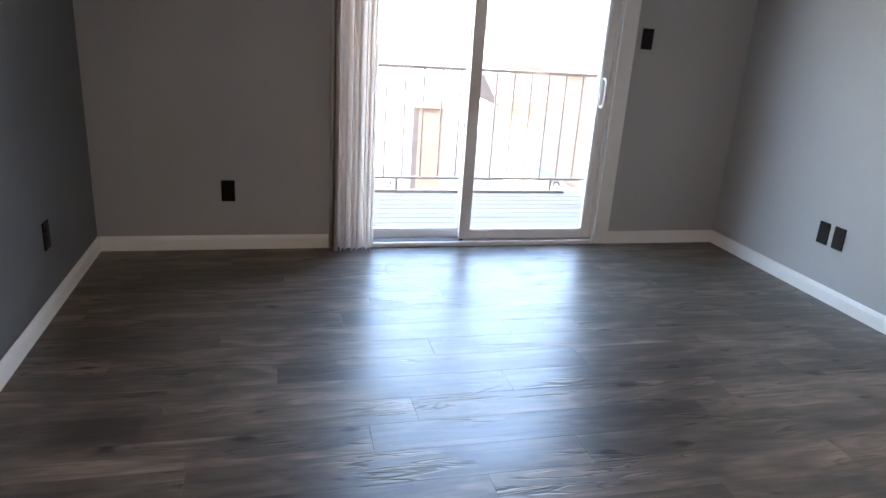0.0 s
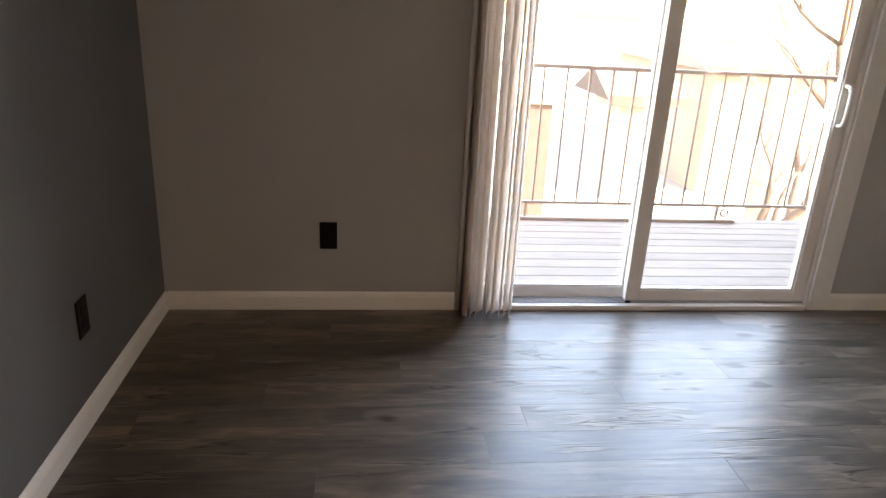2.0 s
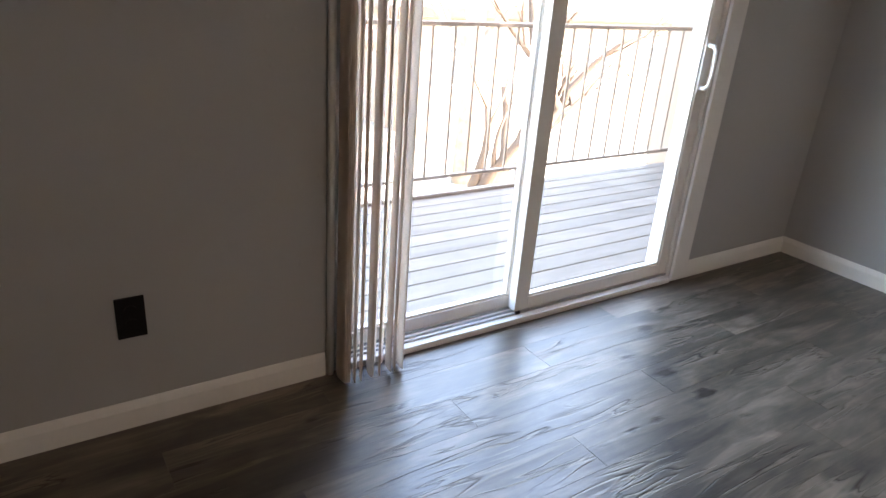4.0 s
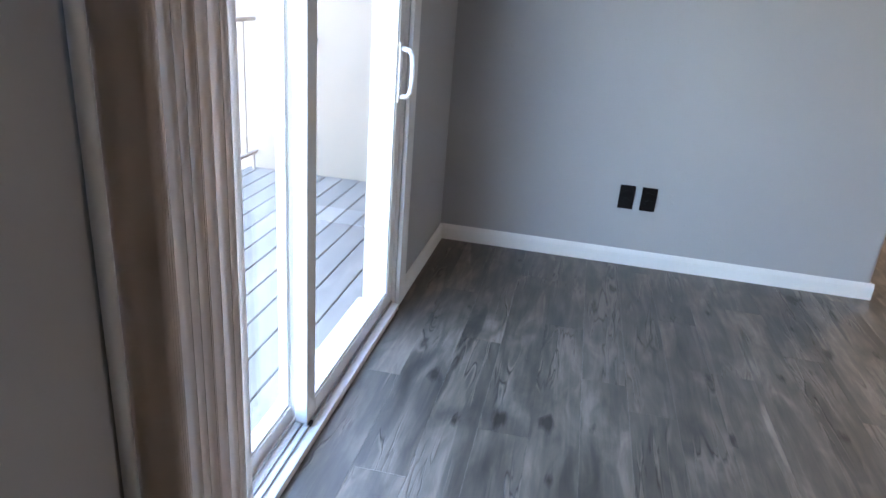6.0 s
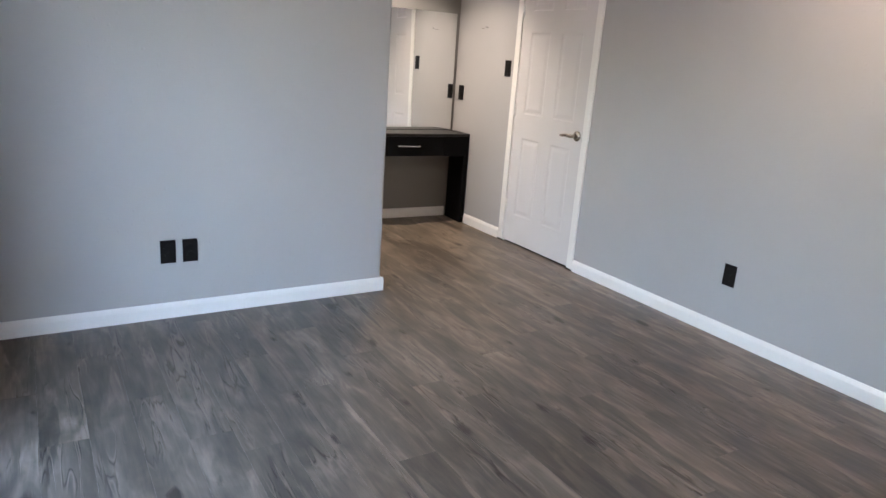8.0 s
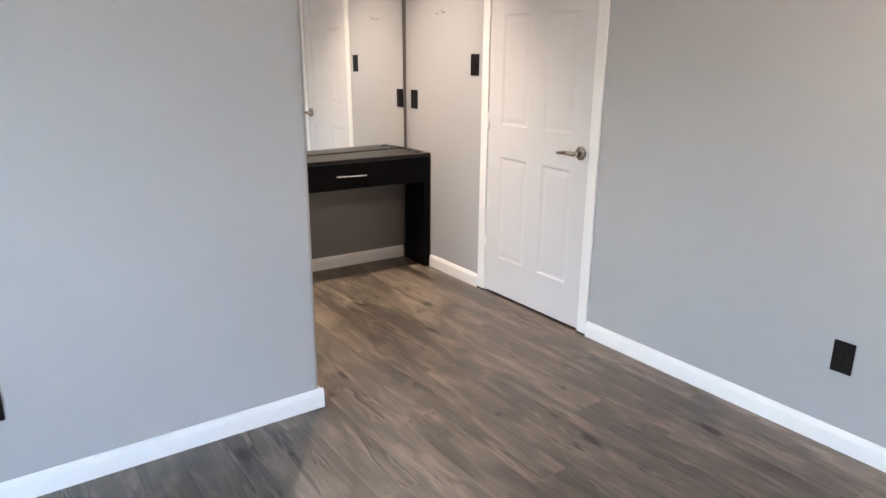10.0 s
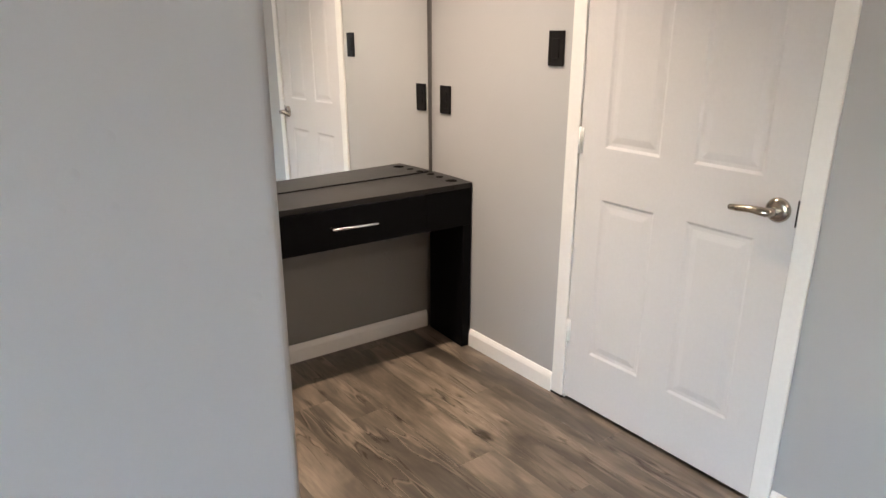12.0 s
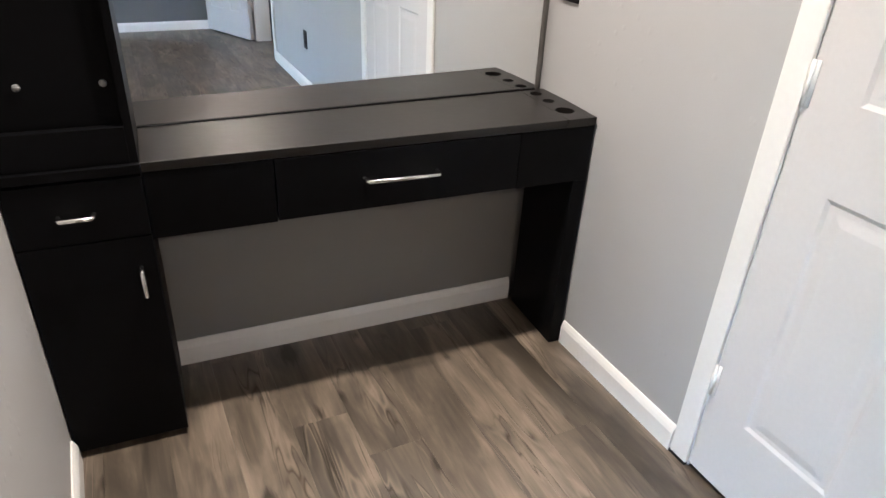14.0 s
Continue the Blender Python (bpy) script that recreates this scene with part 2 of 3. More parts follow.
# near-black that stands in for shade inside gaps and openings
DARKGAP = plain("dark_gap", (0.006, 0.005, 0.005), 0.9)
ALU = plain("grey_track", (0.45, 0.46, 0.47), 0.4, 0.6, vary=0.1)
MIRROR = plain("mirror_silver", (0.93, 0.94, 0.93), 0.004, 1.0, vary=0.0)
DECKWOOD = plank_wood("painted_deck_wood", (0.195, 0.165, 0.137), (0.218, 0.186, 0.155), (0.242, 0.207, 0.174), 0.7, 0.2, False, 0.07)
RAILPAINT = plain("brown_rail_paint", (0.28, 0.22, 0.18), 0.5, vary=0.2, bump=0.2)
STUCCO = plain("cream_stucco", (0.31, 0.245, 0.19), 0.85, vary=0.06, grain=120, bump=0.5)
TAN = plain("tan_boards", (0.060, 0.037, 0.026), 0.8, vary=0.2, grain=20, bump=0.3)
ROOF = plain("brown_shingle", (0.22, 0.17, 0.13), 0.9, vary=0.25, grain=15, bump=0.5)
GROUND = plain("dry_ground", (0.27, 0.245, 0.21), 0.95, vary=0.25, grain=2, stain=0.15)
PALEBARK = plain("pale_tree_bark", (0.28, 0.225, 0.17), 0.9, vary=0.45, grain=9, bump=0.6)
BARK = plain("tree_bark", (0.085, 0.056, 0.036), 0.9, vary=0.35, grain=25, bump=0.6)
LEAF = plain("dry_leaf", (0.10, 0.06, 0.025), 0.7, vary=0.4, grain=9)
WINGLASS = plain("far_window_glass", (0.05, 0.06, 0.07), 0.1)
DIFFUSER = glow("lamp_diffuser", WARM, 2.0)


# ---- mesh helpers ----
def box(bm, x0, x1, y0, y1, z0, z1):
    v = [bm.verts.new((x, y, z)) for z in (z0, z1) for y in (y0, y1) for x in (x0, x1)]
    for q in ((0, 2, 3, 1), (4, 5, 7, 6), (0, 1, 5, 4), (2, 6, 7, 3), (0, 4, 6, 2), (1, 3, 7, 5)):
        bm.faces.new([v[i] for i in q])


def boxes(*dims):
    bm = bmesh.new()
    for d in dims:
        box(bm, *d)
    return bm


def bevelled(bm, width, segments=2):
    bmesh.ops.bevel(bm, geom=bm.edges[:], offset=width, segments=segments, profile=0.6, affect="EDGES")
    return bm


def tube(bm, points, radii, sides=10, cap=True):
    """A round bar through points; radii one or many."""
    pts = [Vector(p) for p in points]
    rad = radii if isinstance(radii, (list, tuple)) else [radii] * len(pts)
    rings, ref = [], None
    for i, p in enumerate(pts):
        d = (pts[min(i + 1, len(pts) - 1)] - pts[max(i - 1, 0)]).normalized()
        if ref is None:
            ref = d.orthogonal().normalized()
        ref = (ref - d * ref.dot(d)).normalized()
        o = d.cross(ref)
        rings.append([bm.verts.new(p + (ref * math.cos(a) + o * math.sin(a)) * rad[i]) for a in
                      [2 * math.pi * k / sides for k in range(sides)]])
    for a, b in zip(rings, rings[1:]):
        for k in range(sides):
            bm.faces.new((a[k], a[(k + 1) % sides], b[(k + 1) % sides], b[k]))
    if cap:
        bm.faces.new(rings[0][::-1]), bm.faces.new(rings[-1])
    return bm


def part(name, bm, mat, parent=None, label="", smooth=False):
    me = bpy.data.meshes.new(name)
    bmesh.ops.recalc_face_normals(bm, faces=bm.faces[:])
    bm.to_mesh(me)
    bm.free()
    me.materials.append(mat)
    if smooth:
        me.polygons.foreach_set("use_smooth", [True] * len(me.polygons))
    ob = new(name, me)
    ob.parent = parent
    if label:
        tagged(ob, label)
    return ob


def thing(name, x, y, z, label, category, group="", kind=""):
    ob = new(name)
    ob.location = (x, y, z)
    ob.empty_display_size = 0.05
    return tagged(ob, label, category, group, kind)


def structure(name, bm, mat, label="", category="wall"):
    return tagged(part(name, bm, mat), label, category, "", "structure")


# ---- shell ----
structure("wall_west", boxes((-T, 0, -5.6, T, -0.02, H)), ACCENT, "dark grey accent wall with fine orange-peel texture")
structure("wall_north", boxes((0, SL0, 0, T, -0.02, H), (SL1, W + T, 0, T, -0.02, H), (SL0, SL1, 0, T, SLH, H), (SL0, SL1, 0.0, T, -0.02, 0.0)),
          WALL, "greige painted wall round the sliding patio door")


def partition():
    """Closet block: an L of two walls with a rounded outer corner."""
    r = 0.02
    pts = [(W, 0.0)]
    pts += [(W + r - r * math.cos(a), PY + r - r * math.sin(a)) for a in [math.pi / 2 * k / 6 for k in range(7)]]
    pts += [(XE, PY), (XE, PY + T), (W + T, PY + T), (W + T, 0.0)]
    bm = bmesh.new()
    lo, hi = [bm.verts.new((x, y, -0.02)) for x, y in pts], [bm.verts.new((x, y, H)) for x, y in pts]
    for i in range(len(pts)):
        j = (i + 1) % len(pts)
        bm.faces.new((lo[i], lo[j], hi[j], hi[i]))
    bm.faces.new(hi), bm.faces.new(lo[::-1])
    return bm


structure("wall_partition", partition(), WALL, "light greige textured partition wall with rounded corner")
structure("wall_east", boxes((XV - 0.010, XV + T, SY - 0.06, PY + 0.06, -0.02, H)), ACCENT_LIFTED, "wall behind the vanity, grey accent paint lightened for bounced light").matrix_world = WALLSKEW
structure("wall_south", boxes((0, EN0, SY - T, SY, -0.02, H), (EN1, D0 - 0.012, SY - T, SY, -0.02, H), (D1 + 0.012, XE, SY - T, SY, -0.02, H),
                              (EN0, EN1, SY - T, SY, DH + 0.02, H), (D0 - 0.012, D1 + 0.012, SY - T, SY, DH + 0.012, H)),
          WALL, "light greige painted wall with a closed white door")
structure("wall_hall_east", boxes((2.2, 2.2 + T, -5.6, SY - T, -0.02, H)), WALL, "plain painted hall wall")
structure("wall_hall_south", boxes((0, 2.2, -5.6, -5.6 + T, -0.02, H)), WALL, "plain painted hall wall")
# unseen box and dark slab, added so the gap under the door stays dark
structure("wall_closet_blocker", boxes((D0 - 0.3, D1 + 0.3, SY - T - 0.5, SY - T - 0.42, -0.02, H), (D0 - 0.3, D0 - 0.22, SY - T - 0.42, SY - T, -0.02, H), (D1 + 0.22, D1 + 0.3, SY - T - 0.42, SY - T, -0.02, H)), WALL, "plain unseen wall added to block light behind the door")
structure("floor_gap_dark", boxes((D0 - 0.3, D1 + 0.3, SY - T - 0.5, SY - 0.001, -0.06, -0.004)), SUBFLOOR, "unseen dark slab added to darken the gap under the closed door", "floor")
structure("ceiling", boxes((-T, XE, -5.6, T, H, H + 0.25)), CEIL, "flat white painted ceiling", "ceiling")

# baseboards: a rounded top edge
def baseboard(name, x0, y0, x1, y1, nx, ny):
    """Runs from one point to the other; (nx, ny) points into the room."""
    th = 0.013
    prof = [(0, 0), (th, 0), (th, BASE * 0.72), (th * 0.75, BASE * 0.86), (th * 0.45, BASE * 0.96), (th * 0.3, BASE), (0, BASE)]
    bm = bmesh.new()
    ends = []
    for x, y in ((x0, y0), (x1, y1)):
        ends.append([bm.verts.new((x + nx * d, y + ny * d, z)) for d, z in prof])
    k = len(prof)
    for i in range(k):
        bm.faces.new((ends[0][i], ends[0][(i + 1) % k], ends[1][(i + 1) % k], ends[1][i]))
    bm.faces.new(ends[0]), bm.faces.new(ends[1][::-1])
    return tagged(part(name, bm, TRIM), "white painted baseboard with rounded top edge", "baseboard", "", "structure")


EG = 0.0005
baseboard("baseboard_west", 0 + EG, SY + 0.0, 0 + EG, 0, 1, 0)
baseboard("baseboard_north_1", 0.0135, -EG, 1.214, -EG, 0, -1)
baseboard("baseboard_north_2", SL1 + 0.097, -EG, W - 0.0135, -EG, 0, -1)
baseboard("baseboard_partition", W - EG, PY - 0.0125, W - EG, 0, -1, 0)
baseboard("baseboard_alcove_north", W + 0.0005, PY - EG, 5.055, PY - EG, 0, -1)
baseboard("baseboard_east", XV - 0.010 - EG, -3.43, XV - 0.010 - EG, -2.335, -1, 0).matrix_world = WALLSKEW
baseboard("baseboard_south_1", 0.0135, SY + EG, EN0 - 0.062, SY + EG, 0, 1)
baseboard("baseboard_south_2", EN1 + 0.062, SY + EG, D0 - 0.062, SY + EG, 0, 1)
baseboard("baseboard_south_3", D1 + 0.062, SY + EG, 5.012, SY + EG, 0, 1)

# ---- sliding patio door ----
sd = tagged(thing("door_1", (SL0 + SL1) / 2, 0.05, 0, "white vinyl sliding patio door with clear glass panels", "sliding door"), kind="structure")
sd.location = (0, 0, 0)
part("frame", bevelled(boxes((SL0, SL0 + 0.03, 0.0, T + 0.01, 0.0, SLH), (SL1 - 0.018, SL1, 0.0, T + 0.01, 0.0, SLH), (SL0 + 0.03, SL1 - 0.018, 0.0, T + 0.01, SLH - 0.035, SLH)), 0.002), VINYL, sd)
part("sill", bevelled(boxes((SL0 + 0.03, SL1 - 0.018, -0.022, T + 0.03, 0.001, 0.026)), 0.004), VINYL, sd, "white sill with metal track")
part("track", boxes((SL0 + 0.03, SL1 - 0.018, 0.054, 0.058, 0.026, 0.036), (SL0 + 0.03, SL1 - 0.018, 0.006, 0.010, 0.026, 0.034), (SL0 + 0.03, SL1 - 0.018, 0.029, 0.033, 0.026, 0.034)), ALU, sd, "grey metal track")


def door_panel(name, x0, x1, y0, y1, z0, z1, left, right, low, high):
    bm = boxes((x0, x0 + left, y0, y1, z0, z1), (x1 - right, x1, y0, y1, z0, z1),
               (x0 + left, x1 - right, y0, y1, z0, z0 + low), (x0 + left, x1 - right, y0, y1, z1 - high, z1))
    pn = part(name, bevelled(bm, 0.003), VINYL, sd)
    gx0, gx1, gz0, gz1 = x0 + left, x1 - right, z0 + low, z1 - high
    ym = y0 + (y1 - y0) * 0.62
    b = 0.009
    bead = boxes((gx0, gx0 + b, y0 + 0.006, y1 - 0.006, gz0, gz1), (gx1 - b, gx1, y0 + 0.006, y1 - 0.006, gz0, gz1),
                 (gx0 + b, gx1 - b, y0 + 0.006, y1 - 0.006, gz0, gz0 + b), (gx0 + b, gx1 - b, y0 + 0.006, y1 - 0.006, gz1 - b, gz1))
    part("glazing_bead", bead, VINYL, pn)
    pane = part("pane", boxes((gx0 + b, gx1 - b, ym - 0.003, ym + 0.003, gz0 + b, gz1 - b)), GLASS, pn)
    pane.visible_shadow = False
    return pn


fixed = door_panel("fixed_panel", SL0 + 0.03, 2.05, 0.064, 0.100, 0.030, SLH - 0.035, 0.05, 0.045, 0.05, 0.06)
slide = door_panel("sliding_panel", 1.997, SL1 - 0.019, 0.012, 0.050, 0.036, SLH - 0.035, 0.060, 0.054, 0.050, 0.06)


def pull(y0, side, mat, label):
    bm = bmesh.new()
    hx = 2.812
    pts = [(hx, y0, 1.018), (hx, y0 + side * 0.026, 1.016), (hx, y0 + side * 0.040, 1.0), (hx, y0 + side * 0.044, 0.95), (hx, y0 + side * 0.044, 0.91),
           (hx, y0 + side * 0.040, 0.872), (hx, y0 + side * 0.026, 0.856), (hx, y0, 0.854)]
    tube(bm, pts, 0.009, 8)
    return part("handle", bm, mat, slide, label, True)


pull(0.008, -1, VINYL, "white plastic pull handle")
pull(0.052, 1, VINYL, "white plastic pull handle")
part("handle_plate", bevelled(boxes((2.797, 2.827, 0.006, 0.0115, 0.835, 1.04)), 0.002), VINYL, slide)
part("latch", boxes((2.8565, 2.8575, 0.022, 0.036, 0.88, 1.0)), ALU, sd)
part("roller_block", boxes((1.998, 2.02, 0.003, 0.011, 0.027, 0.037)), DARKGAP, slide, "dark roller opening")


def casing(name, x0, x1, y, side, z1, w, left=True, right=True, lab="white painted door casing", z0=0.001):
    """Trim round an opening in a wall along x; side is the way out of the wall."""
    d = 0.012
    ya, yb = sorted((y + side * 0.0005, y + side * d))
    dims = []
    if left:
        dims.append((x0 - w, x0, ya, yb, z0, z1))
    if right:
        dims.append((x1, x1 + w, ya, yb, z0, z1))
    dims.append((x0 - w if left else x0, x1 + w if right else x1, ya, yb, z1, z1 + w))
    return tagged(part(name, bevelled(boxes(*dims), 0.004), TRIM), lab, "door casing", "", "structure")


casing("trim_patio", SL0, SL1 - 0.002, 0, -1, SLH, 0.08, False, False)
bm = bmesh.new()
tube(bm, [(1.230, -0.011, 0.001), (1.230, -0.011, SLH)], 0.0115, 14)
tagged(part("trim_patio_bead", bm, TRIM, None, "", True), "rounded cream bead beside the patio door", "trim", "", "structure")
tagged(part("trim_patio_side", bevelled(boxes((SL1 - 0.001, SL1 + 0.096, -0.016, -0.0005, 0.001, SLH + 0.08)), 0.004), TRIM), "wide white painted door casing", "door casing", "", "structure")

# ---- six-panel doors ----
def six_panel(parent, x0, w, yb, yf, z0, h):
    """A slab of stiles and rails with six raised panels; face at yf, back at yb, in the parent's own axes."""
    s, g = 0.105 * w / 0.745, 0.115 * w / 0.745
    cw = (w - 2 * s - g) / 2
    cols = [(x0 + s, x0 + s + cw), (x0 + s + cw + g, x0 + w - s)]
    rows = [(0.230, 0.812), (0.987, 1.556), (1.70, 1.90)]
    bm = bmesh.new()
    xs = [x0, cols[0][0], cols[0][1], cols[1][0], cols[1][1], x0 + w]
    for a, b in ((0, 1), (2, 3), (4, 5)):
        box(bm, xs[a], xs[b], yb, yf, z0, z0 + h)
    zs = [z0] + [z for r in rows for z in r] + [z0 + h]
    for c in cols:
        for k in range(0, len(zs), 2):
            box(bm, c[0], c[1], yb, yf, zs[k], zs[k + 1])
    slab = part("slab", bm, DOORWHITE, parent)
    sg = 1 if yf > yb else -1
    for c in cols:
        for r in rows:
            bm = bmesh.new()
            prof = [(0.0, 0.0), (0.009, 0.0042), (0.020, 0.0045), (0.042, 0.0012)]
            for face, dirn in ((yf, sg), (yb, -sg)):
                rings = []
                for inset, deep in prof:
                    y = face - dirn * deep
                    rings.append([bm.verts.new(q) for q in ((c[0] + inset, y, r[0] + inset), (c[1] - inset, y, r[0] + inset),
                                                            (c[1] - inset, y, r[1] - inset), (c[0] + inset, y, r[1] - inset))])
                for p0, p1 in zip(rings, rings[1:]):
                    for k in range(4):
                        bm.faces.new((p0[k], p0[(k + 1) % 4], p1[(k + 1) % 4], p1[k]))
                bm.faces.new(rings[-1])
            part("raised_panel", bm, DOORWHITE, slab)
    return slab


def lever(parent, x, y, z, side, way):
    """Rose and lever handle; side: out of the door along y, way: along x."""
    bm = bmesh.new()
    tube(bm, [(x, y, z), (x, y + side * 0.006, z), (x, y + side * 0.012, z), (x, y + side * 0.016, z)], [0.034, 0.034, 0.029, 0.018], 24)
    rose = part("rose", bm, NICKEL, parent, "satin nickel rose", True)
    bm = bmesh.new()
    tube(bm, [(x, y + side * 0.014, z), (x, y + side * 0.046, z), (x + way * 0.006, y + side * 0.054, z), (x + way * 0.05, y + side * 0.055, z + 0.001),
              (x + way * 0.085, y + side * 0.053, z - 0.004), (x + way * 0.112, y + side * 0.05, z - 0.006)],
         [0.012, 0.012, 0.0125, 0.0105, 0.0095, 0.008], 12)
    part("lever", bm, NICKEL, parent, "satin nickel lever handle", True)


def hinge(parent, x, y, z, side):
    bm = bmesh.new()
    tube(bm, [(x, y + side * 0.003, z - 0.044), (x, y + side * 0.003, z + 0.044)], 0.0045, 8)
    box(bm, x - 0.012, x + 0.012, y - 0.001, y + 0.0015, z - 0.044, z + 0.044)
    part("hinge", bm, TRIM, parent, "white painted hinge", True)


d2 = tagged(new("door_2"), "closed white six-panel interior door with satin nickel lever", "door", "", "structure")
six_panel(d2, D0 + 0.0015, D1 - D0 - 0.003, SY - 0.032, SY + 0.003, 0.016, DH - 0.02)
lever(d2, 3.738, SY + 0.003, 0.905, 1, 1)
# dark strip laid on the slab face for the shaded slot at the latch
part("latch_slot_shade", boxes((D0 - 0.001, D0 + 0.005, SY + 0.0032, SY + 0.0045, 0.868, 0.940)), BLACKPLATE, d2, "dark strip painting the shaded latch slot at the door edge")
for hz in (0.29, 1.0, 1.705):
    hinge(d2, D1 - 0.001, SY + 0.004, hz, 1)
tagged(part("jamb_closet", boxes((D0 - 0.012, D0, SY - T, SY, 0.001, DH), (D1, D1 + 0.012, SY - T, SY, 0.001, DH), (D0 - 0.012, D1 + 0.012, SY - T, SY, DH, DH + 0.012),
                                 (D0, D0 + 0.012, SY - 0.075, SY - 0.034, 0.001, DH), (D1 - 0.012, D1, SY - 0.075, SY - 0.034, 0.001, DH)), TRIM),
       "white painted door jamb", "door jamb", "", "structure")
casing("trim_closet_door", D0 - 0.002, D1 + 0.002, SY, 1, DH + 0.002, 0.057, z0=0.009)
# near-black strips paint the shade in the gap under each casing leg
for wx in (D0 - 0.061, D1 + 0.004):
    structure("trim_gap_shade", boxes((wx, wx + 0.057, SY + 0.0005, SY + 0.012, 0.0005, 0.0085)), DARKGAP, "dark strip painting the shade in the gap below the casing", "trim")

d3 = tagged(new("door_3"), "white six-panel entry door standing wide open", "door", "", "structure")
six_panel(d3, 0.0, 0.715, -0.035, 0.0, 0.016, DH - 0.02)
lever(d3, 0.655, 0.0, 0.91, 1, -1)
lever(d3, 0.655, -0.035, 0.91, -1, -1)
for hz in (0.295, 1.0, 1.705):
    hinge(d3, -0.002, 0.0, hz, 1)
d3.matrix_world = pose(EN0 + 0.015, SY + 0.03, 0, 0, 0, 158)
tagged(part("jamb_entry", boxes((EN0, EN0 + 0.015, SY - T, SY, 0.001, DH), (EN1 - 0.015, EN1, SY - T, SY, 0.001, DH), (EN0, EN1, SY - T, SY, DH, DH + 0.019)), TRIM),
       "white painted door jamb", "door jamb", "", "structure")
casing("trim_entry_door", EN0 + 0.005, EN1 - 0.005, SY, 1, DH + 0.01, 0.062)


# ---- wall plates ----
def wall_plate(kind, x, y, z, turn, label, category, group, w=0.072, h=0.117):
    """Stands on a wall whose outward way is -y, turned about z."""
    t = new(kind)
    tagged(t, label, category, group)
    part("cover_plate", bevelled(boxes((-w / 2, w / 2, -0.0065, -0.0005, -h / 2, h / 2)), 0.0025), BLACKPLATE, t)
    if "outlet" in kind:
        for s in (-1, 1):
            bm = bmesh.new()
            tube(bm, [(0, -0.006, s * 0.0195), (0, -0.0085, s * 0.0195)], 0.0165, 16)
            part("socket", bm, BLACKPLATE, t)
    else:
        part("rocker", bevelled(boxes((-0.0165, 0.0165, -0.0095, -0.006, -0.033, 0.033)), 0.002), BLACKPLATE, t)
    for s in ((-0.042, 0.042) if "outlet" not in kind else (0.0,)):
        bm = bmesh.new()
        tube(bm, [(0, -0.006, s), (0, -0.0075, s)], 0.003, 8)
        part("screw", bm, BLACKPLATE, t)
    t.matrix_world = pose(x, y, z, 0, 0, turn)
    return t


OUT = "dark bronze wall outlet with cover plate"
wall_plate("wall_outlet", 0.674, 0, 0.333, 0, OUT + " on the window wall", "outlet", "outlets")
wall_plate("wall_outlet", 0, -0.785, 0.338, 90, OUT + " on the side wall", "outlet", "outlets")
wall_plate("wall_outlet", W, -0.902, 0.345, -90, OUT + ", one of a pair", "outlet", "outlets")
wall_plate("wall_outlet", W, -1.006, 0.345, -90, OUT + ", one of a pair", "outlet", "outlets")
wall_plate("wall_outlet", 2.441, SY, 0.348, 180, OUT + " beside the closed door", "outlet", "outlets")
wall_plate("wall_outlet", 5.204, SY, 1.071, 180, OUT + " beside the mirror", "outlet", "outlets")
wall_plate("light_switch", 4.579, SY, 1.297, 180, "dark bronze light switch beside the closed door", "light switch", "switches")
wall_plate("light_switch", 3.048, 0, 1.255, 0, "dark bronze light switch beside the patio door", "light switch", "switches")

# ---- small nail in the wall ----
nail = thing("nail", 4.88, SY, 1.586, "small dark bent nail in the painted wall", "nail")
bm = bmesh.new()
tube(bm, [(0, 0.0003, 0), (0, 0.012, -0.001), (0.001, 0.019, 0.004), (0.002, 0.021, 0.010)], 0.0014, 6)
part("shank", bm, BLACKPLATE, nail)
bm = bmesh.new()
tube(bm, [(0.002, 0.021, 0.010), (0.002, 0.0212, 0.0115)], 0.0032, 8)
part("head", bm, BLACKPLATE, nail)

# ---- vertical blinds ----
blinds = thing("vertical_blinds", 0, 0, 0, "off-white vertical blinds drawn into a stack beside the patio door", "blinds")


def vane(x, y, turn):
    bm = bmesh.new()
    n, w, th = 8, 0.089, 0.0012
    lo, hi = [], []
    for side in (1, -1):
        for k in (range(n + 1) if side == 1 else range(n, -1, -1)):
            u = k / n - 0.5
            yy = 0.010 * (1 - 4 * u * u) + side * th / 2
            lo.append(bm.verts.new((u * w, yy, 0.009)))
            hi.append(bm.verts.new((u * w, yy, 2.09)))
    m = len(lo)
    for i in range(m):
        bm.faces.new((lo[i], lo[(i + 1) % m], hi[(i + 1) % m], hi[i]))
    ob = part("vane", bm, VANE, blinds, "", True)
    ob.matrix_world = pose(x, y, 0, 0, 0, turn)
    clip = boxes((-0.012, 0.012, -0.004, 0.014, 2.085, 2.115))
    part("clip", clip, VINYL, ob)
    return ob


random.seed(4)
for k in range(4):
    vane(1.250 + 0.006 * k, -0.052 - 0.001 * k, 84 - 1.5 * k)
for k in range(2, 10):
    vane(1.250 + 0.0228 * k + random.uniform(-0.006, 0.006), -0.066 + random.uniform(-0.008, 0.006), 65 + random.uniform(-14, 12))
part("headrail", bevelled(boxes((1.12, 2.98, -0.105, -0.06, 2.115, 2.155)), 0.003), VINYL, blinds)
for wx in (1.215, 2.93):
    part("wall_bracket", boxes((wx, wx + 0.03, -0.06, -0.0165, 2.13, 2.15)), VINYL, blinds)

# ---- vanity ----
DX, DT, DL, DR = 5.012, 0.75, -2.338, -3.472
van = thing("vanity_desk", 0, 0, 0, "black laminate vanity desk with one drawer below the mirror", "vanity desk")
MX = XV - 0.026      # back of the furniture
